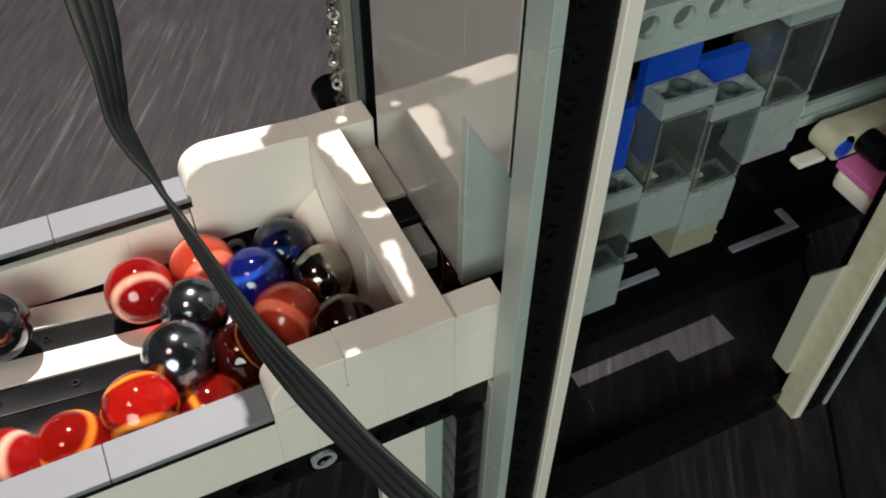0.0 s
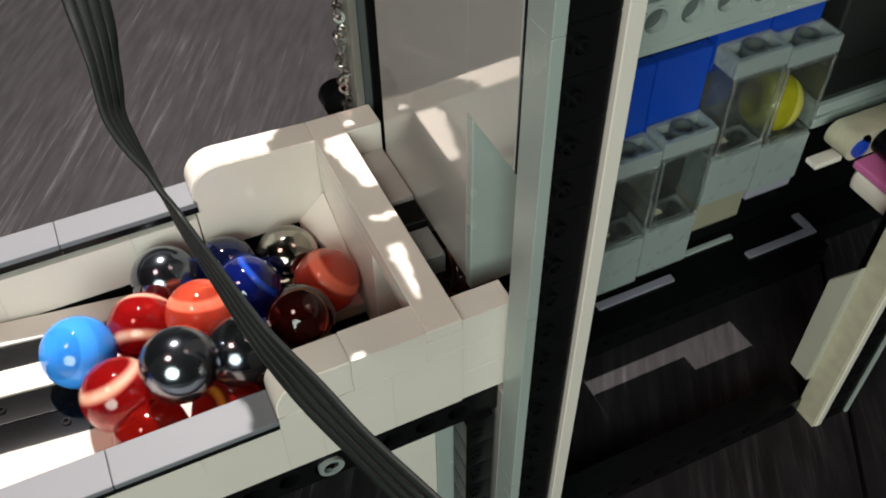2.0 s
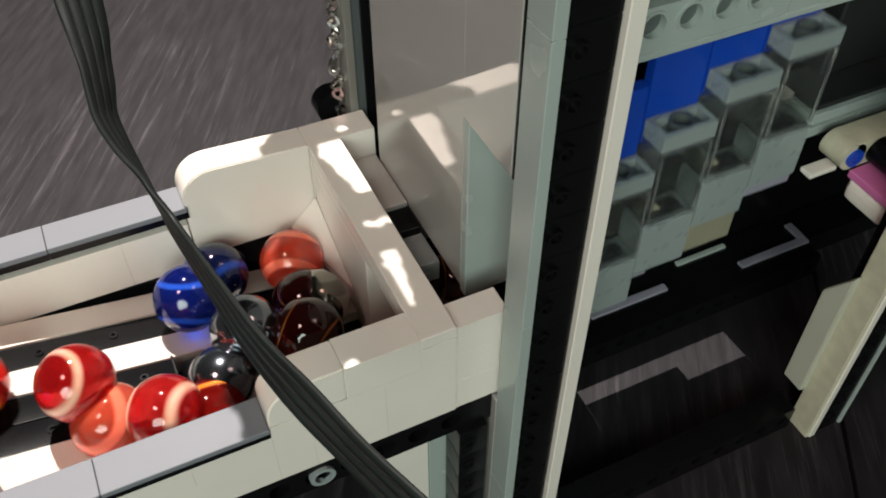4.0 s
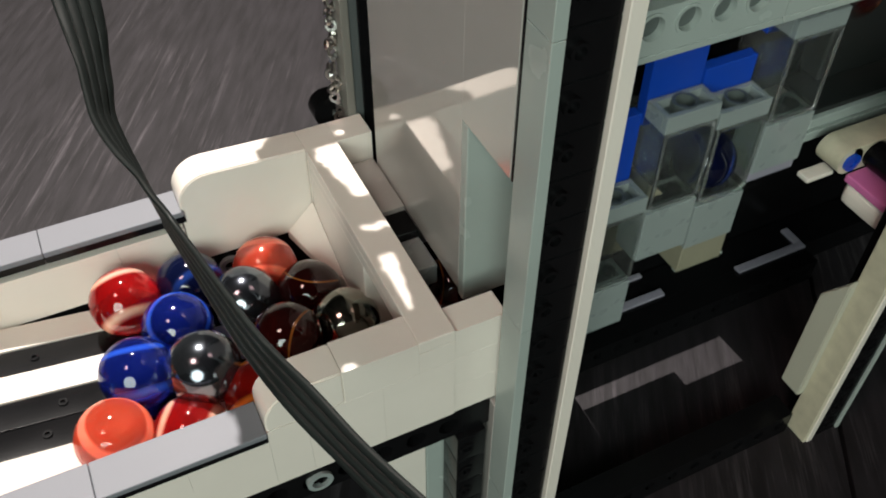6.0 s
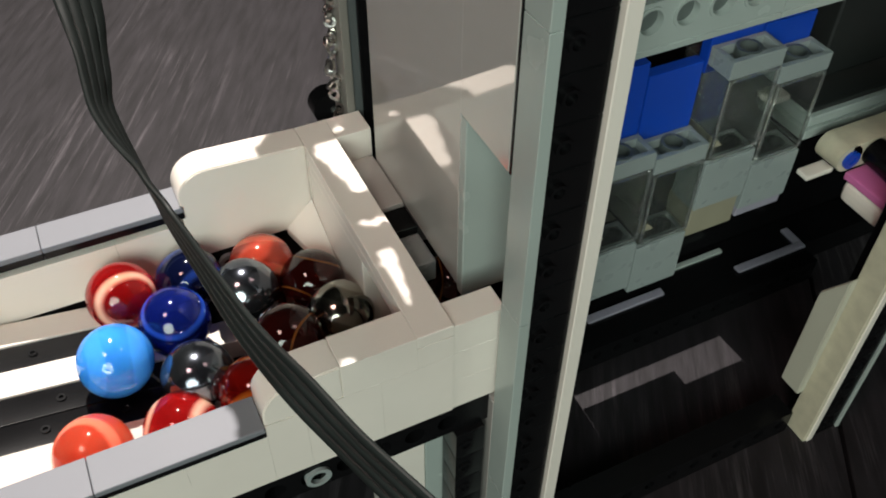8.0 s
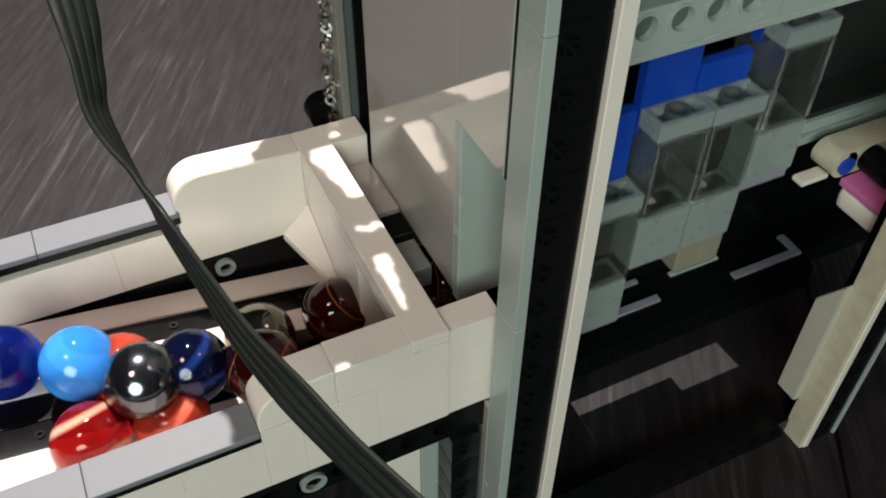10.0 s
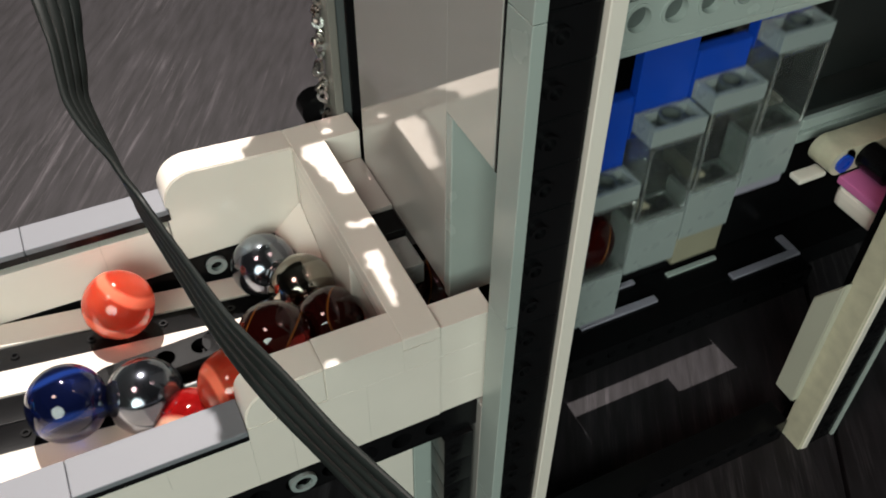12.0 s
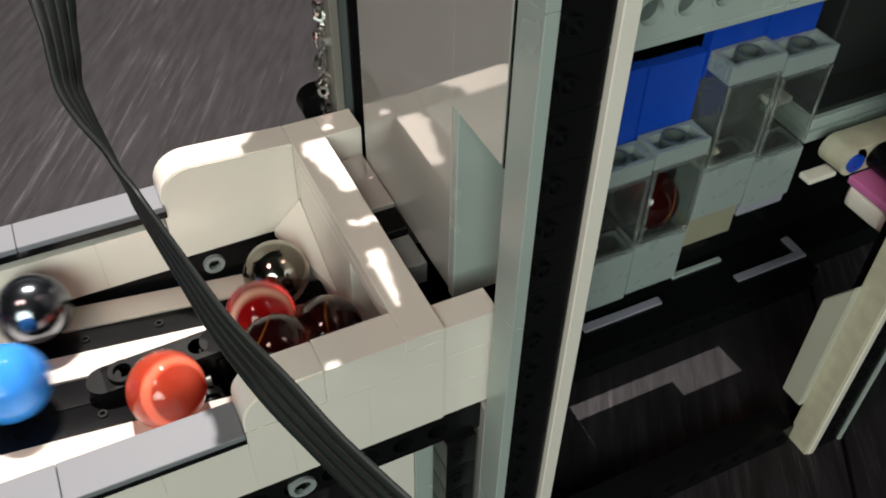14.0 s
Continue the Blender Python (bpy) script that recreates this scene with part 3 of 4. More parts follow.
        vs = [bm.verts.new(Vector(p) * 0.001) for p in ((2, 3, -28.0), (7, 3, -28.0), (7, 14, -28.0), (2, 14, -28.0), (2, 3, -22.8), (2, 14, -22.8))]
        for f in ((0, 1, 2, 3), (0, 4, 1), (3, 2, 5), (0, 3, 5, 4), (1, 4, 5, 2)):
            bm.faces.new([vs[i] for i in f])
        part("ramp", bm, CREAM, s, "cream sloping ramp")
    if foot:
        block("foot_plate", s, CREAM if foot == 1 else LILAC, -0.6, w - 1.2, -0.4, 9, -54.5 if foot == 1 else -47.8, -44.6, bevel=0.2, label="cream plate under the base" if foot == 1 else "lilac grey plate under the base")
    if foot == 1:
        block("rear_flap", s, CREAM, -13.0, -1.5, 17.5, 18.7, -60, -38, bevel=0.2, label="cream flap behind the box")
    return s


STEPS = [lift_step(50.4, 0, True, 20, 0), lift_step(66.4, 0, True, 18.5, 0), lift_step(82.6, 0, True, 7.5, 1), lift_step(98.8, 0, False, 7, 2)]


def housing():
    h = thing("dark_housing", "dark grey housing at the head of the lift", "housing")
    block("shell", h, DARK, 130, 190, 40, 61, -6, 60, bevel=1.2)
    block("lower_plate", h, PALE, 117.5, 180, 28, 46, -14.3, -11.2, bevel=0.2)
    block("upper_plate", h, PALE, 119, 180, 29, 46, -11.1, -8, bevel=0.2)
    # dark slab in place of the shadow that the housing throws on the plates
    block("top_cover", h, DARK, 120.2, 180, 30.4, 46, -7.95, -6.1, bevel=0.2, label="dark slab that paints the housing's shade on the pale plates")
    block("white_catch", h, WHITE, 113, 119.5, 37.6, 43.4, -7.9, -6, bevel=0.4, label="small white catch")
    block("catch_arm", h, BLACK, 117.6, 121, 43.5, 46.9, -7.9, -5, bevel=0.3)
    block("rear_plate", h, BLACK, 121, 129.8, 47, 60, -50, 40, bevel=0.3)
    return h


housing()


def connectors():
    c = thing("beige_connector", "beige round connector with blue bush and pink block", "connector")
    bm = bmesh.new()
    tube(bm, (122.4, 20, -13.2), (0, 1, 0), 4.1, 8, sides=28)
    box(bm, 122.4, 165, 16, 24, -17.3, -9.1, bevel=0.3)
    part("beam", bm, BEIGE, c)
    bm = bmesh.new()
    tube(bm, (122.6, 15.7, -13.4), (0, 1, 0), 2.6, 1.2, sides=20, inner=1.3)
    tube(bm, (122.6, 15.8, -13.4), (0, 1, 0), 1.2, 0.6, sides=16)
    part("bush", bm, BLUE, c, "blue bush")
    bm = bmesh.new()
    tube(bm, (130.6, 11.5, -13.2), (0, 1, 0), 3.9, 8.8, sides=28)
    tube(bm, (130.6, 7.4, -13.2), (0, 1, 0), 2.6, 1.2, sides=20)
    part("axle", bm, BLACK, c, "black round axle")
    block("pink_block", c, PINK, 122.6, 131.0, 0.6, 15.8, -19.8, -17.4, bevel=0.5, label="pink rounded block")
    block("cream_block", c, WHITE, 122.8, 131.0, 0.8, 15.6, -27, -19.9, bevel=2.6, label="cream rounded block")
    block("white_tab", c, WHITE, 113, 122, 19, 23, -20, -18.4, bevel=0.4)
    return c


connectors()


# ---- pole, bead chain ----
def pole():
    p = thing("corner_pole", "pale grey upright rail with black edge behind the hopper", "pole")
    block("rail", p, RAIL, 6.2, 8.3, 73.1, 79, TABLE, 60, bevel=0.3)
    block("rail_insert", p, SLATE, 8.35, 10.65, 73.6, 79, TABLE, 60, bevel=0.2, label="slate grey insert strip")
    block("dark_edge", p, BLACK, 10.7, 13.4, 73.5, 80, TABLE, 60, bevel=0.3)
    return p


pole()


def chain():
    c = thing("bead_chain", "shiny silver link chain hanging beside the rail", "chain")
    for k in range(34):
        z = -8 + 1.45 * k
        x, y = 5.0 + 0.7 * math.sin(k * 1.3) + 0.4 * math.sin(k * 0.37), 77.5 + 0.7 * math.cos(k * 2.1)
        bm = bmesh.new()
        tube(bm, (x, y, z), (math.sin(k * 2.4), math.cos(k * 1.7), 0.5 * math.sin(k * 3.1)), 1.5, 0.9, sides=12, inner=0.75)
        part("link", bm, STEEL, c)
    bm = bmesh.new()
    tube(bm, (3.2, 80, -1), (0, 1, 0), 4.4, 5, sides=28)
    part("sprocket", bm, BLACK, c, "black round sprocket")
    return c


chain()


# ---- ribbon cable in front ----
def cable():
    c = thing("ribbon_cable", "black ribbed flat cable hanging in front of the hopper", "cable")
    pts = CABLE
    bm = bmesh.new()
    rows = []
    ribs, sides = 4, 6
    for i in range(len(pts) * 6 - 5):
        u = i / 6
        k = min(int(u), len(pts) - 2)
        f = u - k
        p = [pts[max(k - 1, 0)], pts[k], pts[k + 1], pts[min(k + 2, len(pts) - 1)]]
        def cr(n):
            a, b, cc, d = (q[n] for q in p)
            return 0.5 * (2 * b + (cc - a) * f + (2 * a - 5 * b + 4 * cc - d) * f * f + (3 * b - a - 3 * cc + d) * f ** 3)
        centre = Vector((cr(0), cr(1), cr(2)))
        wide = Vector((cr(3), cr(4), cr(5)))
        wide.normalize()
        ahead = Vector([p[2][n] - p[1][n] for n in range(3)]).normalized()
        deep = wide.cross(ahead).normalized()
        ring = []
        for r in range(ribs):
            for s in range(sides):
                a = math.pi * (s + 0.5) / sides
                ring.append(centre + wide * ((r - (ribs - 1) / 2) * 1.6 - 0.82 * math.cos(a)) + deep * 0.5 * math.sin(a))
        for r in reversed(range(ribs)):
            for s in range(sides):
                a = math.pi * (s + 0.5) / sides
                ring.append(centre + wide * ((r - (ribs - 1) / 2) * 1.6 + 0.82 * math.cos(a)) - deep * 0.5 * math.sin(a))
        rows.append([bm.verts.new(q * 0.001) for q in ring])
    n = len(rows[0])
    for a, b in zip(rows, rows[1:]):
        for k in range(n):
            bm.faces.new((a[k], a[(k + 1) % n], b[(k + 1) % n], b[k]))
    part("ribbon", bm, RUBBER, c)
    return c


CABLE = [
    (-48.1, 29.5, 80.0, 0.99, 0.1, 0.04),
    (-48.3, 23.7, 74.7, 0.99, 0.1, 0.04),
    (-48.5, 18.3, 69.9, 0.87, 0.45, -0.21),
    (-48.9, 15.3, 67.2, 0.68, 0.61, -0.39),
    (-49.4, 12.3, 64.7, 0.61, 0.65, -0.45),
    (-49.9, 9.2, 62.2, 0.47, 0.75, -0.45),
    (-49.2, 5.7, 59.5, 0.32, 0.81, -0.48),
    (-48.0, 2.1, 56.8, 0.1, 0.8, -0.6),
    (-47.4, -0.7, 55.3, 0.03, 0.77, -0.63),
    (-46.6, -3.7, 53.8, -0.07, 0.73, -0.68),
    (-46.1, -6.3, 52.7, -0.14, 0.7, -0.7),
    (-43.9, -14.2, 48.3, -0.27, 0.6, -0.75),
    (-41.6, -22.5, 44.4, -0.39, 0.45, -0.81),
    (-38.2, -31.4, 41.0, -0.56, 0.26, -0.79),
    (-34.6, -40.6, 38.5, -0.46, 0.21, -0.87),
    (-29.9, -53.0, 37.1, -0.54, 0.12, -0.83),
    (-28.0, -59.5, 36.8, -0.54, 0.12, -0.83),
]
cable()


# ---- unseen deck, added to block the spotlight: shades the right part of the hopper ----
def shade_deck():
    d = thing("shade_deck", "unseen slotted deck on posts, added to shade the hopper and shape light patches", "deck")
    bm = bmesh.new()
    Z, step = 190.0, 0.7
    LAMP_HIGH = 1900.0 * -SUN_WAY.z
    # openings cut so that the spotlight falls in patches on divider and walls
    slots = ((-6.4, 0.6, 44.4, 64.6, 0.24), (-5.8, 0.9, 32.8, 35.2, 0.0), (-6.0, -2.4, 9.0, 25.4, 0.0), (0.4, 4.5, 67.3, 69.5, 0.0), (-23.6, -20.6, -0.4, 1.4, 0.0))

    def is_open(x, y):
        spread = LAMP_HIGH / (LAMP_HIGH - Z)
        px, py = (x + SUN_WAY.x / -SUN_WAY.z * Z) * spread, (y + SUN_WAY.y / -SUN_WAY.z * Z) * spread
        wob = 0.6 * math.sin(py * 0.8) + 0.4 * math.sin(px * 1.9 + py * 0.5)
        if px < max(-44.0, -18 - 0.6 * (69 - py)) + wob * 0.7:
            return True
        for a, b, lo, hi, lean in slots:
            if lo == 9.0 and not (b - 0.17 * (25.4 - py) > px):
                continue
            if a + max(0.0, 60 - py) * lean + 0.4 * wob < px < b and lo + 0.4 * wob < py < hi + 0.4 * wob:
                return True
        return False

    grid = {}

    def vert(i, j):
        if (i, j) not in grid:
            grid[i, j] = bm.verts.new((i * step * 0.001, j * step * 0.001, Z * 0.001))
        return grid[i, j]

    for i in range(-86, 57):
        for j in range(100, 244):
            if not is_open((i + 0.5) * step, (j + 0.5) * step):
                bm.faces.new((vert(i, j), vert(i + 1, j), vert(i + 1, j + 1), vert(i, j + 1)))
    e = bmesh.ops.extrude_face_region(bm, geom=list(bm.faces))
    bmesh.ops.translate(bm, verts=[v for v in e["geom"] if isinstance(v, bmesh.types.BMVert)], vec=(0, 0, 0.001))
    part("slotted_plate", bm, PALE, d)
    # more added shade; the gap between the plates lights the white catch
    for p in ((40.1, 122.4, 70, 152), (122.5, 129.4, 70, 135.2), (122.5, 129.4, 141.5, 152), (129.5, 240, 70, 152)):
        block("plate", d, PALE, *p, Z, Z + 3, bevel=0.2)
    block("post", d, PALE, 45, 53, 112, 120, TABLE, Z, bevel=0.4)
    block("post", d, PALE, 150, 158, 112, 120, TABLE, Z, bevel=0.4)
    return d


shade_deck()


# ---- marbles ----
def marble(label, mat):
    bm = bmesh.new()
    bmesh.ops.create_uvsphere(bm, u_segments=40, v_segments=24, radius=0.008)
    ob = new("marble", mesh_of(bm, "marble", mat))
    return tagged(ob, label, "marble", "glass marbles in the hopper")


marbles = {
    "m1": marble("red glass marble with white and amber swirls", G_RED), "m2": marble("bright orange red translucent glass marble", G_ORANGE),
    "m3": marble("orange red translucent glass marble", G_ORANGE), "m4": marble("dark gunmetal mirror glass marble", G_STEEL),
    "m5": marble("gunmetal grey shiny glass marble", G_STEEL), "m6": marble("bronze tinted mirror glass marble", G_CHROME),
    "m7": marble("deep navy blue glass marble", G_NAVY), "m8": marble("cobalt blue translucent glass marble", G_BLUE),
    "m9": marble("sky blue opaque glass marble", G_SKY), "m10": marble("cobalt blue translucent glass marble", G_BLUE),
    "m11": marble("red glass marble with white swirls", G_RED), "m12": marble("dark red marble with amber ribbon", G_AMBER),
    "m13": marble("dark red marble with amber ribbon", G_AMBER), "m14": marble("nearly black red glass marble", G_DARK),
    "m15": marble("dark red glass marble with yellow stripe", G_DARK), "m16": marble("red marble with amber ribbon", G_AMBER),
    "m17": marble("dark gunmetal mirror glass marble", G_STEEL), "yellow": marble("bright yellow glass marble in the lift", G_YELLOW),
    "red_a": marble("dark red glass marble in the lift", G_DARK),
    "navy_a": marble("deep navy glass marble in the lift", G_NAVY), "red_b": marble("dark red glass marble in the lift", G_DARK),
}

# ---- movement ----
HIGHS = [-0.80, 0.04, 0.86, 1.70, 2.54, 3.38, 4.22, 5.06, 5.90, 6.74, 7.57, 8.42, 9.28, 10.14, 10.99, 11.82, 12.65, 13.47, 14.3, 15.1]


def step_height(t):
    """1 when the second and fourth columns stand high, -1 when they stand low."""
    k = max(i for i, h in enumerate(HIGHS) if h <= t)
    u = math.cos(2 * math.pi * (t - HIGHS[k]) / (HIGHS[k + 1] - HIGHS[k]))
    return math.copysign(min(1.0, abs(u) * 1.15), u)


BASES = [-6.0, 5.8, 14.0, 22.6]
STROKE = 7.2


def cap_z(i, t):
    return BASES[i] + (STROKE if i % 2 else -STROKE) * step_height(t)


def motions():
    times = [round(0.1 * k, 1) for k in range(141)]
    for i, s in enumerate(STEPS):
        walk(s, [(t, pose(s.location.x, s.location.y, cap_z(i, t) * 0.001)) for t in times])
    # the yellow marble climbs the columns, rests at the top and rolls off into the housing
    climb = [(0.0, -1), (0.2, 0), (0.5, 1), (0.8, 1), (0.95, 2), (1.2, 2), (1.4, 3), (2.6, 3)]
    rows = []
    for t in times:
        if t <= 2.6:
            k = max(j for j, (s, _) in enumerate(climb) if s <= t)
            i = climb[k][1]
            rows.append((t, pose(0.0504 + 0.0162 * i + 0.0078, 0.0345, (cap_z(max(i, 0), t) - 22.9) * 0.001, 0, 0, 0)))
    rows += [(3.2, pose(0.125, 0.034, 0.010)), (3.8, pose(0.160, 0.050, 0.010)), (14.0, pose(0.160, 0.050, 0.010))]
    walk(marbles["yellow"], rows)
    rows = [(0.0, pose(0.034, 0.0345, -0.046)), (4.4, pose(0.034, 0.0345, -0.046))]
    for t in times:
        for a, b, i in ((4.7, 5.0, 1), (5.15, 5.5, 2), (5.6, 5.85, 3), (11.85, 12.2, 0), (12.3, 12.6, 1), (12.7, 13.0, 2), (13.1, 13.4, 3)):
            if a <= t <= b:
                rows.append((t, pose(0.0504 + 0.0162 * i + 0.0078, 0.0345, (cap_z(i, t) - 22.9) * 0.001)))
    rows += [(6.1, pose(0.150, 0.050, 0.020)), (8.4, pose(0.150, 0.050, 0.020)), (8.9, pose(0.150, 0.082, -0.050)), (9.6, pose(0.030, 0.082, -0.050)), (10.2, pose(0.030, 0.040, -0.030)), (11.2, pose(0.034, 0.0345, -0.030)), (13.7, pose(0.150, 0.050, 0.020)), (14.0, pose(0.150, 0.050, 0.020))]
    walk(marbles["red_a"], sorted(rows, key=lambda r: r[0]))
    for name, wait, spans, rest in (("navy_a", (0.034, 5.0), ((5.1, 5.4, 0), (5.5, 5.85, 1), (5.95, 6.25, 2), (6.35, 6.65, 3)), 7.0),
                                    ("red_b", (0.0165, 13.1), ((13.5, 13.8, 0), (13.9, 14.0, 1)), 0)):
        rows = [(0.0, pose(wait[0], 0.0345, -0.030)), (wait[1], pose(wait[0], 0.0345, -0.030))]
        for t in times:
            for a, b, i in spans:
                if a <= t <= b:
                    rows.append((t, pose(0.0504 + 0.0162 * i + 0.0078, 0.0345, (cap_z(i, t) - 22.9) * 0.001)))
        if rest:
            rows += [(rest, pose(0.172, 0.050, 0.020)), (14.0, pose(0.172, 0.050, 0.020))]
        walk(marbles[name], rows)
    # 0: the arm lies out on the floor, 1: drawn back into the pit
    STIR = [(0.0, 1), (0.6, 1), (0.8, 0.3), (1.0, 0), (1.2, 0.5), (1.4, 1), (6.5, 1), (6.8, 0.2), (7.0, 0), (7.3, 0.8), (7.5, 1), (11.5, 1), (11.8, 0.2), (12.0, 0), (12.2, 0.8), (12.4, 1), (13.5, 1), (13.8, 0.2), (14.0, 0)]
    walk(STIRRER, [(t, pose(-0.038 + 0.016 * a, 0.035 - 0.004 * a, -0.0258 - 0.0085 * a, 0, -6 * a, 2)) for t, a in STIR])
    walk(marbles['m1'], [(0, pose(-0.0569, 0.0528, -0.0201, -156, 7, -101)), (0.5, pose(-0.0641, 0.0508, -0.0189, -103, 25, -86)), (1, pose(-0.0809, 0.0409, -0.0140, -11, 28, -36)), (1.5, pose(-0.0726, 0.0466, -0.0172, -93, 25, -78)), (2, pose(-0.0593, 0.0427, -0.0188, 174, 29, -130)), (2.5, pose(-0.0593, 0.0347, -0.0112, 99, 56, 174)), (5, pose(-0.0789, 0.0282, -0.0145, -49, 40, 36)), (5.5, pose(-0.0600, 0.0527, -0.0197, 162, 56, -104)), (6, pose(-0.0578, 0.0551, -0.0202, 149, 35, -114)), (6.5, pose(-0.0716, 0.0473, -0.0174, -94, 49, -18)), (7, pose(-0.0754, 0.0209, -0.0127, -3, 14, 40)), (7.5, pose(-0.0629, 0.0394, -0.0179, -106, 74, -51)), (8, pose(-0.0582, 0.0559, -0.0203, -160, 0, -92)), (10.5, pose(-0.0718, 0.0161, -0.0205, -101, 71, -48)), (11, pose(-0.0663, 0.0173, -0.0212, 164, 56, -137)), (11.5, pose(-0.0507, 0.0173, -0.0122, 121, -16, -157)), (12, pose(-0.0488, 0.0161, -0.0240, 106, -24, -152)), (12.5, pose(-0.0405, 0.0161, -0.0252, 36, -64, -97)), (13, pose(-0.0418, 0.0161, -0.0250, 56, -61, -115)), (13.5, pose(-0.0338, 0.0161, -0.0228, -38, -40, -35)), (14, pose(-0.0269, 0.0382, -0.0231, 3, -62, -68))])
    walk(marbles['m2'], [(0, pose(-0.0412, 0.0565, -0.0230, -8, -10, -53)), (0.5, pose(-0.0492, 0.0565, -0.0218, 49, -37, -78)), (1, pose(-0.0595, 0.0565, -0.0202, 133, -19, -124)), (1.5, pose(-0.0447, 0.0407, -0.0194, 57, 9, -115)), (2, pose(-0.0466, 0.0369, -0.0146, 58, 39, -115)), (2.5, pose(-0.0456, 0.0358, -0.0162, 45, 42, -123)), (5, pose(-0.0805, 0.0161, -0.0192, -179, 50, -2)), (5.5, pose(-0.0666, 0.0223, -0.0167, 38, 44, -133)), (6, pose(-0.0672, 0.0187, -0.0194, 5, 63, -160)), (6.5, pose(-0.0680, 0.0178, -0.0207, -6, 70, -170)), (7, pose(-0.0722, 0.0161, -0.0205, -158, 76, 39)), (7.5, pose(-0.0794, 0.0161, -0.0194, 168, 27, 10)), (8, pose(-0.0717, 0.0161, -0.0205, -148, 78, 49)), (10.5, pose(-0.0538, 0.0390, -0.0192, 35, 22, -127)), (11, pose(-0.0335, 0.0447, -0.0222, -17, -42, -116)), (11.5, pose(-0.0519, 0.0565, -0.0214, 70, -12, -164)), (12, pose(-0.0559, 0.0529, -0.0203, 53, 23, -166)), (12.5, pose(-0.0326, 0.0460, -0.0231, 7, -45, -154)), (13, pose(-0.0316, 0.0438, -0.0230, -17, -42, -138)), (13.5, pose(-0.0472, 0.0415, -0.0205, 22, 29, -143)), (14, pose(-0.0507, 0.0246, -0.0202, -85, 47, 136))])
    walk(marbles['m3'], [(0, pose(-0.0276, 0.0329, -0.0226, 173, 4, -151)), (0.5, pose(-0.0274, 0.0367, -0.0230, -164, -10, -152)), (1, pose(-0.0255, 0.0398, -0.0235, -148, -31, -158)), (1.5, pose(-0.0248, 0.0407, -0.0237, -143, -39, -161)), (2, pose(-0.0162, 0.0422, -0.0238, 75, -76, -23)), (2.5, pose(-0.0158, 0.0465, -0.0244, -9, -60, 57)), (5, pose(-0.0204, 0.0565, -0.0261, -65, 5, 90)), (5.5, pose(-0.0201, 0.0565, -0.0261, -63, 5, 90)), (6, pose(-0.0244, 0.0565, -0.0255, -94, 5, 87)), (6.5, pose(-0.0205, 0.0565, -0.0260, -66, 5, 90)), (7, pose(-0.0207, 0.0565, -0.0260, -66, 5, 90)), (7.5, pose(-0.0201, 0.0565, -0.0260, -62, 5, 90)), (8, pose(-0.0251, 0.0565, -0.0254, -98, 5, 87)), (10.5, pose(-0.0564, 0.0161, -0.0229, -165, -52, 121)), (11, pose(-0.0519, 0.0161, -0.0235, -108, -57, 74)), (11.5, pose(-0.0374, 0.0161, -0.0183, -37, 0, 31)), (12, pose(-0.0382, 0.0165, -0.0162, -43, -3, 32)), (12.5, pose(-0.0340, 0.0298, -0.0210, -115, 47, -2)), (13, pose(-0.0291, 0.0302, -0.0181, -141, 82, -26)), (13.5, pose(-0.0150, 0.0344, -0.0244, 83, 16, -158)), (14, pose(-0.0300, 0.0161, -0.0246, 177, 51, -94))])
    walk(marbles['m4'], [(0, pose(-0.0533, 0.0257, -0.0146, 10, 14, 27)), (0.5, pose(-0.0511, 0.0161, -0.0126, 78, -8, 31)), (1, pose(-0.0481, 0.0186, -0.0104, 74, 19, 31)), (1.5, pose(-0.0486, 0.0207, -0.0092, 57, 23, 25)), (2, pose(-0.0416, 0.0230, -0.0143, 77, 75, 41)), (2.5, pose(-0.0381, 0.0206, -0.0234, 154, 60, 114)), (5, pose(-0.0475, 0.0267, -0.0198, 14, 35, -14)), (5.5, pose(-0.0466, 0.0198, -0.0094, 76, 37, 25)), (6, pose(-0.0466, 0.0245, -0.0148, 33, 43, -4)), (6.5, pose(-0.0473, 0.0249, -0.0173, 30, 38, -6)), (7, pose(-0.0466, 0.0267, -0.0199, 13, 40, -17)), (7.5, pose(-0.0462, 0.0261, -0.0167, 17, 44, -14)), (8, pose(-0.0480, 0.0255, -0.0200, 26, 33, -8)), (10.5, pose(-0.0656, 0.0240, -0.0123, 44, -46, -11)), (11, pose(-0.1180, 0.0180, -0.0131, -164, -51, -154)), (11.5, pose(-0.1180, 0.0180, -0.0131, -164, -51, -154)), (12, pose(-0.0558, 0.0243, -0.0196, 45, -45, -12)), (12.5, pose(-0.1180, 0.0180, -0.0131, -164, -51, -154)), (13, pose(-0.1180, 0.0180, -0.0131, -164, -51, -154)), (13.5, pose(-0.1180, 0.0180, -0.0131, -164, -51, -154)), (14, pose(-0.1180, 0.0180, -0.0131, -164, -51, -154))])
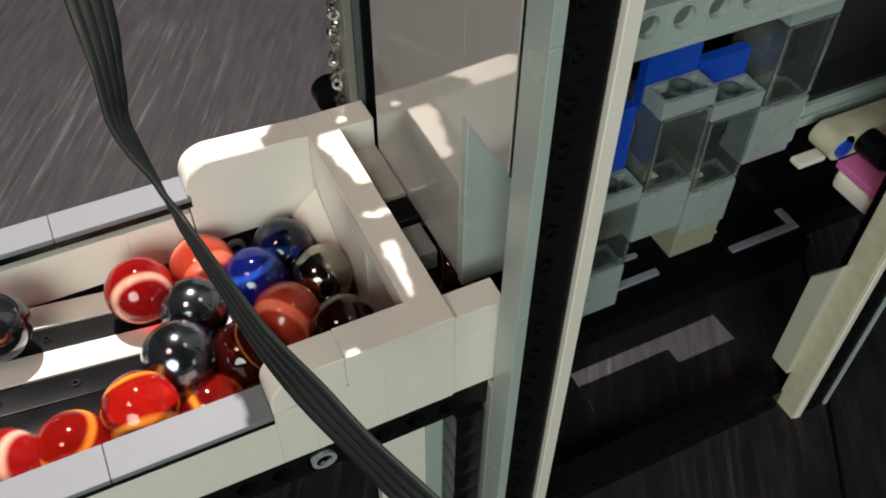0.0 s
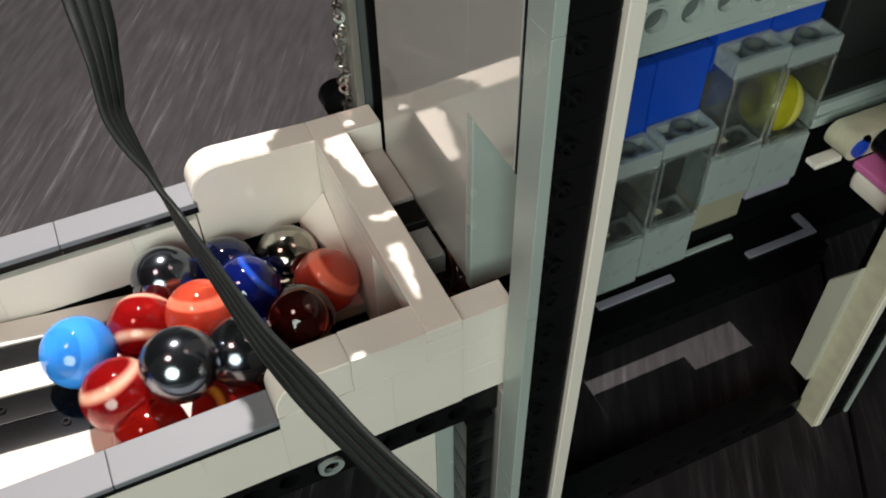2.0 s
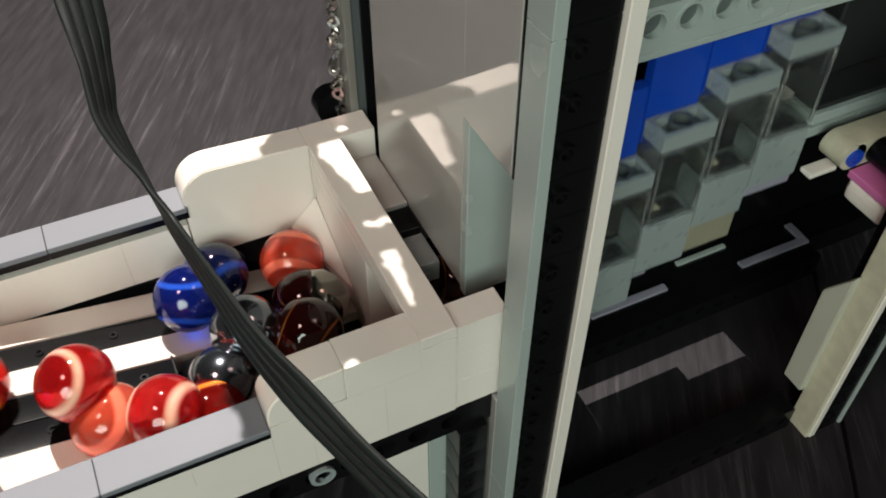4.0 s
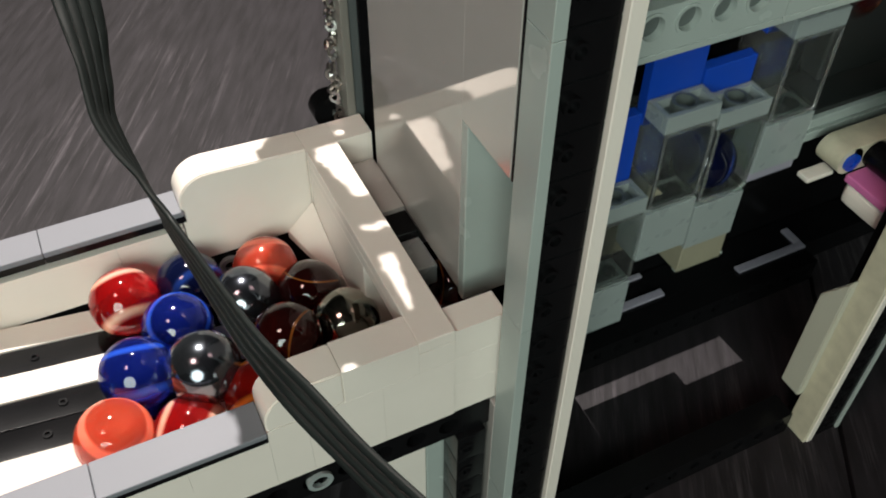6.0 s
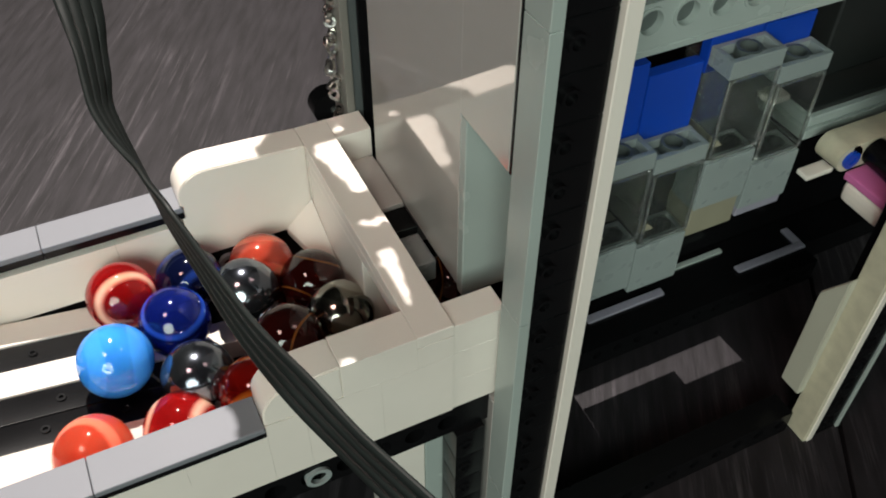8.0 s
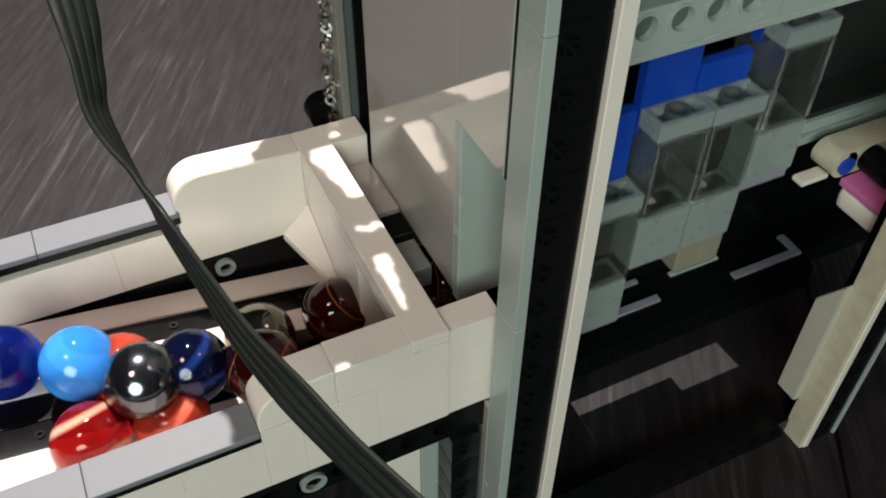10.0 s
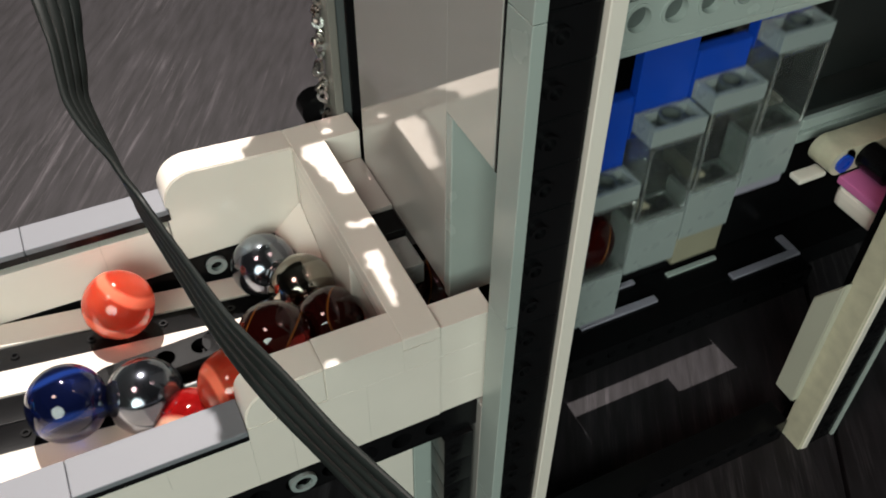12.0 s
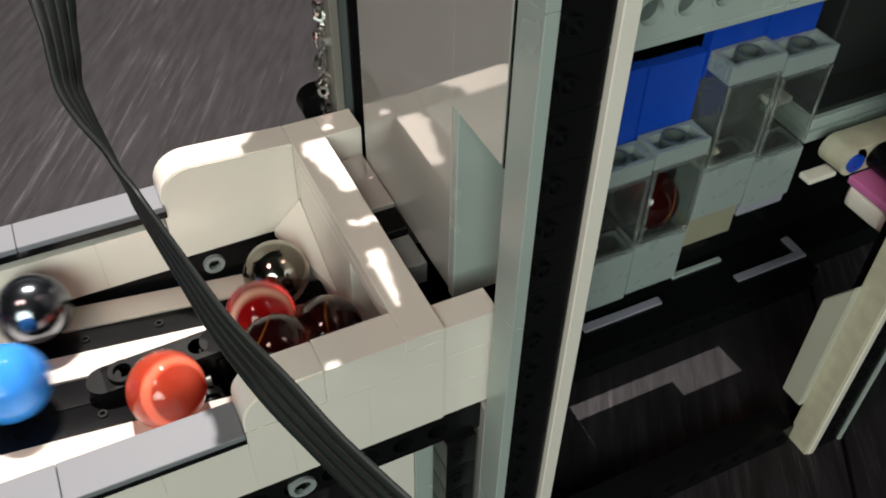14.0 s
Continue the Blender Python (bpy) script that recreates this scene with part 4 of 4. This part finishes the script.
    walk(marbles['m5'], [(0, pose(-0.0467, 0.0418, -0.0206, 16, -42, 87)), (0.5, pose(-0.0495, 0.0278, -0.0085, -150, -57, -112)), (1, pose(-0.0623, 0.0187, -0.0074, -116, 17, -127)), (1.5, pose(-0.0678, 0.0237, -0.0149, -63, 6, -115)), (2, pose(-0.0541, 0.0198, -0.0075, -142, -8, -114)), (2.5, pose(-0.0490, 0.0207, -0.0132, -176, -26, -103)), (5, pose(-0.0305, 0.0433, -0.0212, 65, -60, -2)), (5.5, pose(-0.0305, 0.0461, -0.0234, 27, -55, 30)), (6, pose(-0.0322, 0.0460, -0.0225, 15, -65, 41)), (6.5, pose(-0.0328, 0.0502, -0.0216, -21, -42, 70)), (7, pose(-0.0319, 0.0475, -0.0227, 3, -56, 52)), (7.5, pose(-0.0326, 0.0505, -0.0218, -20, -40, 69)), (8, pose(-0.0316, 0.0468, -0.0221, 12, -59, 45)), (10.5, pose(-0.1180, 0.0180, -0.0131, -134, -37, -179)), (11, pose(-0.0267, 0.0565, -0.0251, 5, -56, 55)), (11.5, pose(-0.0274, 0.0565, -0.0250, -3, -59, 62)), (12, pose(-0.0213, 0.0565, -0.0260, 40, -27, 30)), (12.5, pose(-0.0214, 0.0565, -0.0259, 40, -27, 30)), (13, pose(-0.0264, 0.0565, -0.0252, 8, -55, 52)), (13.5, pose(-0.0335, 0.0565, -0.0241, -85, -52, 132)), (14, pose(-0.0718, 0.0561, -0.0182, -134, 15, 152))])
    walk(marbles['m6'], [(0, pose(-0.0155, 0.0431, -0.0254, 111, 63, 133)), (0.5, pose(-0.0155, 0.0484, -0.0260, -153, 65, -138)), (1, pose(-0.0181, 0.0548, -0.0262, -99, 29, -95)), (1.5, pose(-0.0187, 0.0565, -0.0262, -94, 16, -93)), (2, pose(-0.0219, 0.0558, -0.0257, -69, 21, -85)), (2.5, pose(-0.0247, 0.0565, -0.0254, -49, 13, -79)), (5, pose(-0.0142, 0.0277, -0.0225, -157, 81, -180)), (5.5, pose(-0.0137, 0.0289, -0.0234, -124, 75, -147)), (6, pose(-0.0132, 0.0298, -0.0229, -114, 68, -138)), (6.5, pose(-0.0146, 0.0283, -0.0233, -125, 83, -149)), (7, pose(-0.0153, 0.0270, -0.0224, 128, 84, 105)), (7.5, pose(-0.0142, 0.0280, -0.0220, -147, 81, -170)), (8, pose(-0.0136, 0.0317, -0.0232, -90, 59, -116)), (10.5, pose(-0.0335, 0.0330, -0.0215, 40, 42, 2)), (11, pose(-0.0175, 0.0456, -0.0253, -55, 19, -57)), (11.5, pose(-0.0155, 0.0456, -0.0257, -68, 27, -62)), (12, pose(-0.0156, 0.0441, -0.0242, -61, 35, -58)), (12.5, pose(-0.0155, 0.0458, -0.0251, -69, 25, -62)), (13, pose(-0.0155, 0.0463, -0.0257, -70, 22, -63)), (13.5, pose(-0.0174, 0.0565, -0.0265, -95, -49, -56)), (14, pose(-0.0192, 0.0519, -0.0257, -64, -23, -75))])
    walk(marbles['m7'], [(0, pose(-0.0210, 0.0565, -0.0260, 22, -10, -94)), (0.5, pose(-0.0265, 0.0565, -0.0252, 61, -5, -99)), (1, pose(-0.0334, 0.0565, -0.0241, 110, 3, -100)), (1.5, pose(-0.0328, 0.0561, -0.0222, 105, 6, -100)), (2, pose(-0.0372, 0.0565, -0.0236, 137, 7, -97)), (2.5, pose(-0.0404, 0.0565, -0.0231, 160, 9, -93)), (5, pose(-0.0352, 0.0565, -0.0239, 122, 6, -98)), (5.5, pose(-0.0348, 0.0565, -0.0239, 120, 5, -99)), (6, pose(-0.0427, 0.0565, -0.0228, 177, 10, -91)), (6.5, pose(-0.0585, 0.0565, -0.0204, -103, 2, -80)), (7, pose(-0.0529, 0.0565, -0.0212, -143, 8, -84)), (7.5, pose(-0.0497, 0.0565, -0.0216, -166, 10, -87)), (8, pose(-0.0425, 0.0565, -0.0228, 142, 8, -96)), (10.5, pose(-0.0479, 0.0231, -0.0155, -162, 86, -42)), (11, pose(-0.0447, 0.0561, -0.0223, 145, 8, -93)), (11.5, pose(-0.1180, 0.0360, -0.0093, -132, 19, -70)), (12, pose(-0.0703, 0.0265, -0.0164, 137, 33, -117)), (12.5, pose(-0.1180, 0.0360, -0.0093, -132, 19, -70)), (13, pose(-0.0579, 0.0171, -0.0226, 135, 39, -124)), (13.5, pose(-0.0478, 0.0161, -0.0241, 77, -9, -141)), (14, pose(-0.1180, 0.0360, -0.0093, 148, 33, -124))])
    walk(marbles['m8'], [(0, pose(-0.0308, 0.0474, -0.0235, -87, -47, 158)), (0.5, pose(-0.0414, 0.0449, -0.0201, -125, 23, 168)), (1, pose(-0.0486, 0.0423, -0.0203, 175, 60, 124)), (1.5, pose(-0.0565, 0.0495, -0.0199, 12, 43, -34)), (2, pose(-0.0348, 0.0445, -0.0200, -133, 52, -168)), (2.5, pose(-0.0347, 0.0452, -0.0205, -126, 50, -162)), (5, pose(-0.0513, 0.0508, -0.0208, 5, 40, -48)), (5.5, pose(-0.0472, 0.0452, -0.0202, 83, 86, 28)), (6, pose(-0.0487, 0.0425, -0.0203, 112, 64, 56)), (6.5, pose(-0.0479, 0.0422, -0.0204, 126, 65, 69)), (7, pose(-0.0717, 0.0523, -0.0179, 38, 10, 3)), (7.5, pose(-0.0477, 0.0407, -0.0203, 126, 62, 66)), (8, pose(-0.0489, 0.0431, -0.0204, 81, 69, 25)), (10.5, pose(-0.0862, 0.0438, -0.0149, 55, -9, 8)), (11, pose(-0.0603, 0.0353, -0.0179, 155, 24, -25)), (11.5, pose(-0.0502, 0.0372, -0.0196, 67, -7, -4)), (12, pose(-0.1180, 0.0180, -0.0131, 149, -70, -69)), (12.5, pose(-0.0513, 0.0200, -0.0223, 80, -3, -17)), (13, pose(-0.0454, 0.0532, -0.0219, 0, -8, -8)), (13.5, pose(-0.0553, 0.0564, -0.0208, -48, -77, 32)), (14, pose(-0.1180, 0.0540, -0.0111, 163, -21, 176))])
    walk(marbles['m9'], [(0, pose(-0.1180, 0.0180, -0.0131, 103, 27, 46)), (0.5, pose(-0.0546, 0.0394, -0.0158, -139, 60, 145)), (1, pose(-0.0656, 0.0383, -0.0174, 91, 33, 29)), (1.5, pose(-0.1180, 0.0180, -0.0131, 151, -10, -30)), (2, pose(-0.0735, 0.0397, -0.0163, 63, 27, 34)), (2.5, pose(-0.0727, 0.0281, -0.0091, 129, -22, 38)), (5, pose(-0.1180, 0.0180, -0.0131, 18, -63, 131)), (5.5, pose(-0.1180, 0.0180, -0.0131, 18, -63, 131)), (6, pose(-0.1180, 0.0180, -0.0131, 18, -63, 131)), (6.5, pose(-0.0902, 0.0425, -0.0141, 103, -9, 69)), (7, pose(-0.0852, 0.0327, -0.0139, -175, -42, 26)), (7.5, pose(-0.0660, 0.0212, -0.0195, -116, 16, 9)), (8, pose(-0.0630, 0.0350, -0.0174, 158, 23, -26)), (10.5, pose(-0.0739, 0.0362, -0.0131, -171, -51, -35)), (11, pose(-0.1180, 0.0360, -0.0093, 131, -84, -64)), (11.5, pose(-0.0666, 0.0490, -0.0183, 100, -38, -16)), (12, pose(-0.1180, 0.0360, -0.0093, -132, -51, -127)), (12.5, pose(-0.0636, 0.0171, -0.0155, 131, -19, -59)), (13, pose(-0.1180, 0.0360, -0.0093, -132, -51, -127)), (13.5, pose(-0.1180, 0.0360, -0.0093, -132, -51, -127)), (14, pose(-0.0785, 0.0349, -0.0151, 116, -30, -38))])
    walk(marbles['m10'], [(0, pose(-0.1180, 0.0360, -0.0093, 67, -31, 5)), (0.5, pose(-0.1180, 0.0180, -0.0131, 151, -10, -30)), (1, pose(-0.1180, 0.0180, -0.0131, 151, -10, -30)), (1.5, pose(-0.0804, 0.0315, -0.0145, 85, -47, 29)), (2, pose(-0.1180, 0.0180, -0.0131, 151, -10, -30)), (2.5, pose(-0.1180, 0.0180, -0.0131, 151, -10, -30)), (5, pose(-0.0672, 0.0191, -0.0150, 93, 53, -57)), (5.5, pose(-0.0557, 0.0321, -0.0183, 22, -1, -96)), (6, pose(-0.0596, 0.0311, -0.0176, 49, 9, -94)), (6.5, pose(-0.0597, 0.0325, -0.0177, 50, -2, -94)), (7, pose(-0.0622, 0.0237, -0.0189, 73, 62, -81)), (7.5, pose(-0.1180, 0.0180, -0.0131, 155, 7, -23)), (8, pose(-0.1180, 0.0180, -0.0131, 155, 7, -23)), (10.5, pose(-0.1180, 0.0360, -0.0093, 79, -21, -12)), (11, pose(-0.0416, 0.0243, -0.0218, 73, 59, -14)), (11.5, pose(-0.1180, 0.0540, -0.0111, 66, -21, -17)), (12, pose(-0.1180, 0.0540, -0.0111, 66, -21, -17)), (12.5, pose(-0.1180, 0.0540, -0.0111, 66, -21, -17)), (13, pose(-0.1180, 0.0540, -0.0111, 66, -21, -17)), (13.5, pose(-0.1180, 0.0540, -0.0111, 66, -21, -17)), (14, pose(-0.1350, 0.0180, -0.0106, 149, -11, -45))])
    walk(marbles['m11'], [(0, pose(-0.0913, 0.0161, -0.0176, -122, 47, 164)), (0.5, pose(-0.0825, 0.0239, -0.0158, -63, -13, -175)), (1, pose(-0.0765, 0.0254, -0.0160, -52, -57, 178)), (1.5, pose(-0.0926, 0.0166, -0.0174, -84, 18, -168)), (2, pose(-0.0676, 0.0249, -0.0165, -70, -61, -175)), (2.5, pose(-0.0622, 0.0181, -0.0074, -175, -40, -83)), (5, pose(-0.0549, 0.0161, -0.0219, 135, -8, -61)), (5.5, pose(-0.0553, 0.0161, -0.0230, 138, -10, -61)), (6, pose(-0.0528, 0.0161, -0.0234, 122, -1, -60)), (6.5, pose(-0.0534, 0.0161, -0.0233, 126, -3, -60)), (7, pose(-0.0540, 0.0161, -0.0232, 130, -5, -60)), (7.5, pose(-0.0533, 0.0161, -0.0233, 125, -3, -60)), (8, pose(-0.0545, 0.0161, -0.0231, 133, -7, -61)), (10.5, pose(-0.1180, 0.0540, -0.0111, -145, -60, -117)), (11, pose(-0.1180, 0.0540, -0.0111, -145, -60, -117)), (11.5, pose(-0.1350, 0.0180, -0.0106, -147, 20, -116)), (12, pose(-0.1350, 0.0180, -0.0106, -147, 20, -116)), (12.5, pose(-0.1350, 0.0180, -0.0106, -147, 20, -116)), (13, pose(-0.1350, 0.0180, -0.0106, -147, 20, -116)), (13.5, pose(-0.1350, 0.0180, -0.0106, -147, 20, -116)), (14, pose(-0.1350, 0.0360, -0.0067, -104, -51, -131))])
    walk(marbles['m12'], [(0, pose(-0.0637, 0.0161, -0.0145, -2, 1, -68)), (0.5, pose(-0.0604, 0.0185, -0.0205, -31, -6, -67)), (1, pose(-0.0557, 0.0161, -0.0230, -56, 23, -71)), (1.5, pose(-0.0618, 0.0161, -0.0220, -15, 4, -61)), (2, pose(-0.0640, 0.0161, -0.0217, -1, -3, -60)), (2.5, pose(-0.0626, 0.0161, -0.0219, -10, 2, -60)), (5, pose(-0.0390, 0.0161, -0.0216, -90, 30, -86)), (5.5, pose(-0.0361, 0.0161, -0.0198, -113, 29, -98)), (6, pose(-0.0370, 0.0161, -0.0195, -107, 29, -95)), (6.5, pose(-0.0380, 0.0161, -0.0197, -98, 30, -90)), (7, pose(-0.0389, 0.0161, -0.0220, -91, 30, -87)), (7.5, pose(-0.0382, 0.0161, -0.0212, -97, 30, -90)), (8, pose(-0.0378, 0.0161, -0.0196, -100, 30, -91)), (10.5, pose(-0.1350, 0.0180, -0.0106, -19, 5, -62)), (11, pose(-0.1350, 0.0180, -0.0106, -19, 5, -62)), (11.5, pose(-0.1350, 0.0360, -0.0067, -81, -58, -27)), (12, pose(-0.1350, 0.0360, -0.0067, -81, -58, -27)), (12.5, pose(-0.1350, 0.0360, -0.0067, -81, -58, -27)), (13, pose(-0.1350, 0.0360, -0.0067, -81, -58, -27)), (13.5, pose(-0.1350, 0.0360, -0.0067, -81, -58, -27)), (14, pose(-0.1350, 0.0540, -0.0085, 171, -22, 59))])
    walk(marbles['m13'], [(0, pose(-0.0785, 0.0161, -0.0195, -138, -53, 139)), (0.5, pose(-0.0748, 0.0161, -0.0201, -93, -66, 99)), (1, pose(-0.0714, 0.0161, -0.0206, -40, -59, 51)), (1.5, pose(-0.0775, 0.0161, -0.0197, -129, -58, 132)), (2, pose(-0.1180, 0.0360, -0.0093, -153, 20, 141)), (2.5, pose(-0.1180, 0.0360, -0.0093, -153, 20, 141)), (5, pose(-0.1180, 0.0360, -0.0093, -153, 20, 141)), (5.5, pose(-0.1180, 0.0360, -0.0093, -153, 20, 141)), (6, pose(-0.1180, 0.0360, -0.0093, -153, 20, 141)), (6.5, pose(-0.1180, 0.0180, -0.0131, 143, -31, 149)), (7, pose(-0.1180, 0.0180, -0.0131, 143, -31, 149)), (7.5, pose(-0.1180, 0.0360, -0.0093, -153, 20, 141)), (8, pose(-0.1180, 0.0360, -0.0093, -153, 20, 141)), (10.5, pose(-0.1350, 0.0360, -0.0067, 108, 51, 70)), (11, pose(-0.1350, 0.0360, -0.0067, 108, 51, 70)), (11.5, pose(-0.1350, 0.0540, -0.0085, -44, 46, -73)), (12, pose(-0.1350, 0.0540, -0.0085, -44, 46, -73)), (12.5, pose(-0.1350, 0.0540, -0.0085, -44, 46, -73)), (13, pose(-0.1350, 0.0540, -0.0085, -44, 46, -73)), (13.5, pose(-0.1350, 0.0540, -0.0085, -44, 46, -73)), (14, pose(-0.1520, 0.0180, -0.0080, 77, 39, 27))])
    walk(marbles['m14'], [(0, pose(-0.0173, 0.0223, -0.0206, -150, 11, 93)), (0.5, pose(-0.0143, 0.0271, -0.0245, -120, 42, 107)), (1, pose(-0.0230, 0.0253, -0.0214, 168, 21, 64)), (1.5, pose(-0.0236, 0.0264, -0.0212, 160, 26, 61)), (2, pose(-0.0260, 0.0314, -0.0207, 115, 42, 35)), (2.5, pose(-0.0279, 0.0322, -0.0198, 100, 33, 26)), (5, pose(-0.0163, 0.0427, -0.0252, -44, 63, -108)), (5.5, pose(-0.0162, 0.0433, -0.0253, -42, 58, -107)), (6, pose(-0.0173, 0.0439, -0.0252, -28, 55, -94)), (6.5, pose(-0.0162, 0.0433, -0.0253, -42, 58, -107)), (7, pose(-0.0171, 0.0419, -0.0250, -34, 69, -99)), (7.5, pose(-0.0170, 0.0426, -0.0244, -34, 64, -99)), (8, pose(-0.0155, 0.0463, -0.0257, -41, 36, -105)), (10.5, pose(-0.0109, 0.0341, -0.0250, -161, 49, 156)), (11, pose(-0.0094, 0.0333, -0.0234, -162, 36, 156)), (11.5, pose(-0.0142, 0.0308, -0.0235, 147, 51, 119)), (12, pose(-0.0137, 0.0294, -0.0221, 145, 40, 117)), (12.5, pose(-0.0140, 0.0313, -0.0235, 152, 53, 122)), (13, pose(-0.0129, 0.0318, -0.0233, 166, 51, 133)), (13.5, pose(-0.0116, 0.0202, -0.0215, 126, -21, 120)), (14, pose(-0.0149, 0.0277, -0.0231, 134, 37, 121))])
    walk(marbles['m15'], [(0, pose(-0.0398, 0.0246, -0.0206, -6, -59, 22)), (0.5, pose(-0.0375, 0.0228, -0.0197, 19, -45, 1)), (1, pose(-0.0337, 0.0193, -0.0128, 45, -15, -13)), (1.5, pose(-0.0355, 0.0193, -0.0160, 48, -27, -14)), (2, pose(-0.0340, 0.0161, -0.0232, 68, -11, -20)), (2.5, pose(-0.0158, 0.0237, -0.0185, 3, 43, -43)), (5, pose(-0.0284, 0.0267, -0.0185, 37, -31, -38)), (5.5, pose(-0.0277, 0.0275, -0.0186, 28, -31, -33)), (6, pose(-0.0274, 0.0285, -0.0195, 19, -32, -29)), (6.5, pose(-0.0287, 0.0264, -0.0190, 40, -32, -40)), (7, pose(-0.0295, 0.0252, -0.0191, 52, -30, -46)), (7.5, pose(-0.0285, 0.0265, -0.0191, 38, -31, -39)), (8, pose(-0.0275, 0.0272, -0.0199, 29, -28, -35)), (10.5, pose(-0.0347, 0.0170, -0.0130, 110, -5, -63)), (11, pose(-0.0277, 0.0309, -0.0223, 29, -37, -28)), (11.5, pose(-0.0275, 0.0267, -0.0185, 56, -18, -41)), (12, pose(-0.0273, 0.0262, -0.0172, 58, -15, -41)), (12.5, pose(-0.0242, 0.0195, -0.0157, 81, 33, -37)), (13, pose(-0.0228, 0.0169, -0.0166, 96, 52, -27)), (13.5, pose(-0.0275, 0.0272, -0.0199, 55, -20, -42)), (14, pose(-0.0276, 0.0227, -0.0180, 79, 2, -45))])
    walk(marbles['m16'], [(0, pose(-0.0505, 0.0161, -0.0237, 36, -8, 20)), (0.5, pose(-0.0430, 0.0161, -0.0249, 58, 42, 27)), (1, pose(-0.0395, 0.0161, -0.0254, 83, 62, 47)), (1.5, pose(-0.0441, 0.0161, -0.0247, 54, 35, 25)), (2, pose(-0.0481, 0.0161, -0.0241, 42, 8, 20)), (2.5, pose(-0.0464, 0.0161, -0.0244, 47, 20, 21)), (5, pose(-0.1180, 0.0540, -0.0111, -16, -33, 30)), (5.5, pose(-0.1180, 0.0540, -0.0111, -16, -33, 30)), (6, pose(-0.1180, 0.0540, -0.0111, -16, -33, 30)), (6.5, pose(-0.1180, 0.0360, -0.0093, 82, -31, -33)), (7, pose(-0.1180, 0.0360, -0.0093, 82, -31, -33)), (7.5, pose(-0.1180, 0.0540, -0.0111, -16, -33, 30)), (8, pose(-0.1180, 0.0540, -0.0111, -16, -33, 30)), (10.5, pose(-0.1350, 0.0540, -0.0085, -139, -54, 134)), (11, pose(-0.1350, 0.0540, -0.0085, -139, -54, 134)), (11.5, pose(-0.1520, 0.0180, -0.0080, 121, -20, -151)), (12, pose(-0.1520, 0.0180, -0.0080, 121, -20, -151)), (12.5, pose(-0.1520, 0.0180, -0.0080, 121, -20, -151)), (13, pose(-0.1520, 0.0180, -0.0080, 121, -20, -151)), (13.5, pose(-0.1520, 0.0180, -0.0080, 121, -20, -151)), (14, pose(-0.1520, 0.0360, -0.0042, -150, -30, 163))])
    walk(marbles['m17'], [(0, pose(-0.0883, 0.0515, -0.0153, 24, 13, -6)), (0.5, pose(-0.0870, 0.0547, -0.0158, 0, 18, -13)), (1, pose(-0.0816, 0.0556, -0.0167, -24, 53, -27)), (1.5, pose(-0.1180, 0.0360, -0.0093, 32, -12, -2)), (2, pose(-0.0515, 0.0565, -0.0202, -10, 61, -25)), (2.5, pose(-0.0554, 0.0565, -0.0208, 4, 34, -14)), (5, pose(-0.1350, 0.0180, -0.0106, 52, -32, -13)), (5.5, pose(-0.1350, 0.0180, -0.0106, 52, -32, -13)), (6, pose(-0.1350, 0.0180, -0.0106, 52, -32, -13)), (6.5, pose(-0.1180, 0.0540, -0.0111, -23, 5, 8)), (7, pose(-0.1180, 0.0540, -0.0111, -23, 5, 8)), (7.5, pose(-0.1350, 0.0180, -0.0106, 52, -32, -13)), (8, pose(-0.1350, 0.0180, -0.0106, 52, -32, -13)), (10.5, pose(-0.1520, 0.0180, -0.0080, -160, -65, -153)), (11, pose(-0.1520, 0.0180, -0.0080, -160, -65, -153)), (11.5, pose(-0.1520, 0.0360, -0.0042, -49, -20, 113)), (12, pose(-0.1520, 0.0360, -0.0042, -49, -20, 113)), (12.5, pose(-0.1520, 0.0360, -0.0042, -49, -20, 113)), (13, pose(-0.1520, 0.0360, -0.0042, -49, -20, 113)), (13.5, pose(-0.1520, 0.0360, -0.0042, -49, -20, 113)), (14, pose(-0.1520, 0.0540, -0.0060, -10, 52, 127))])


motions()
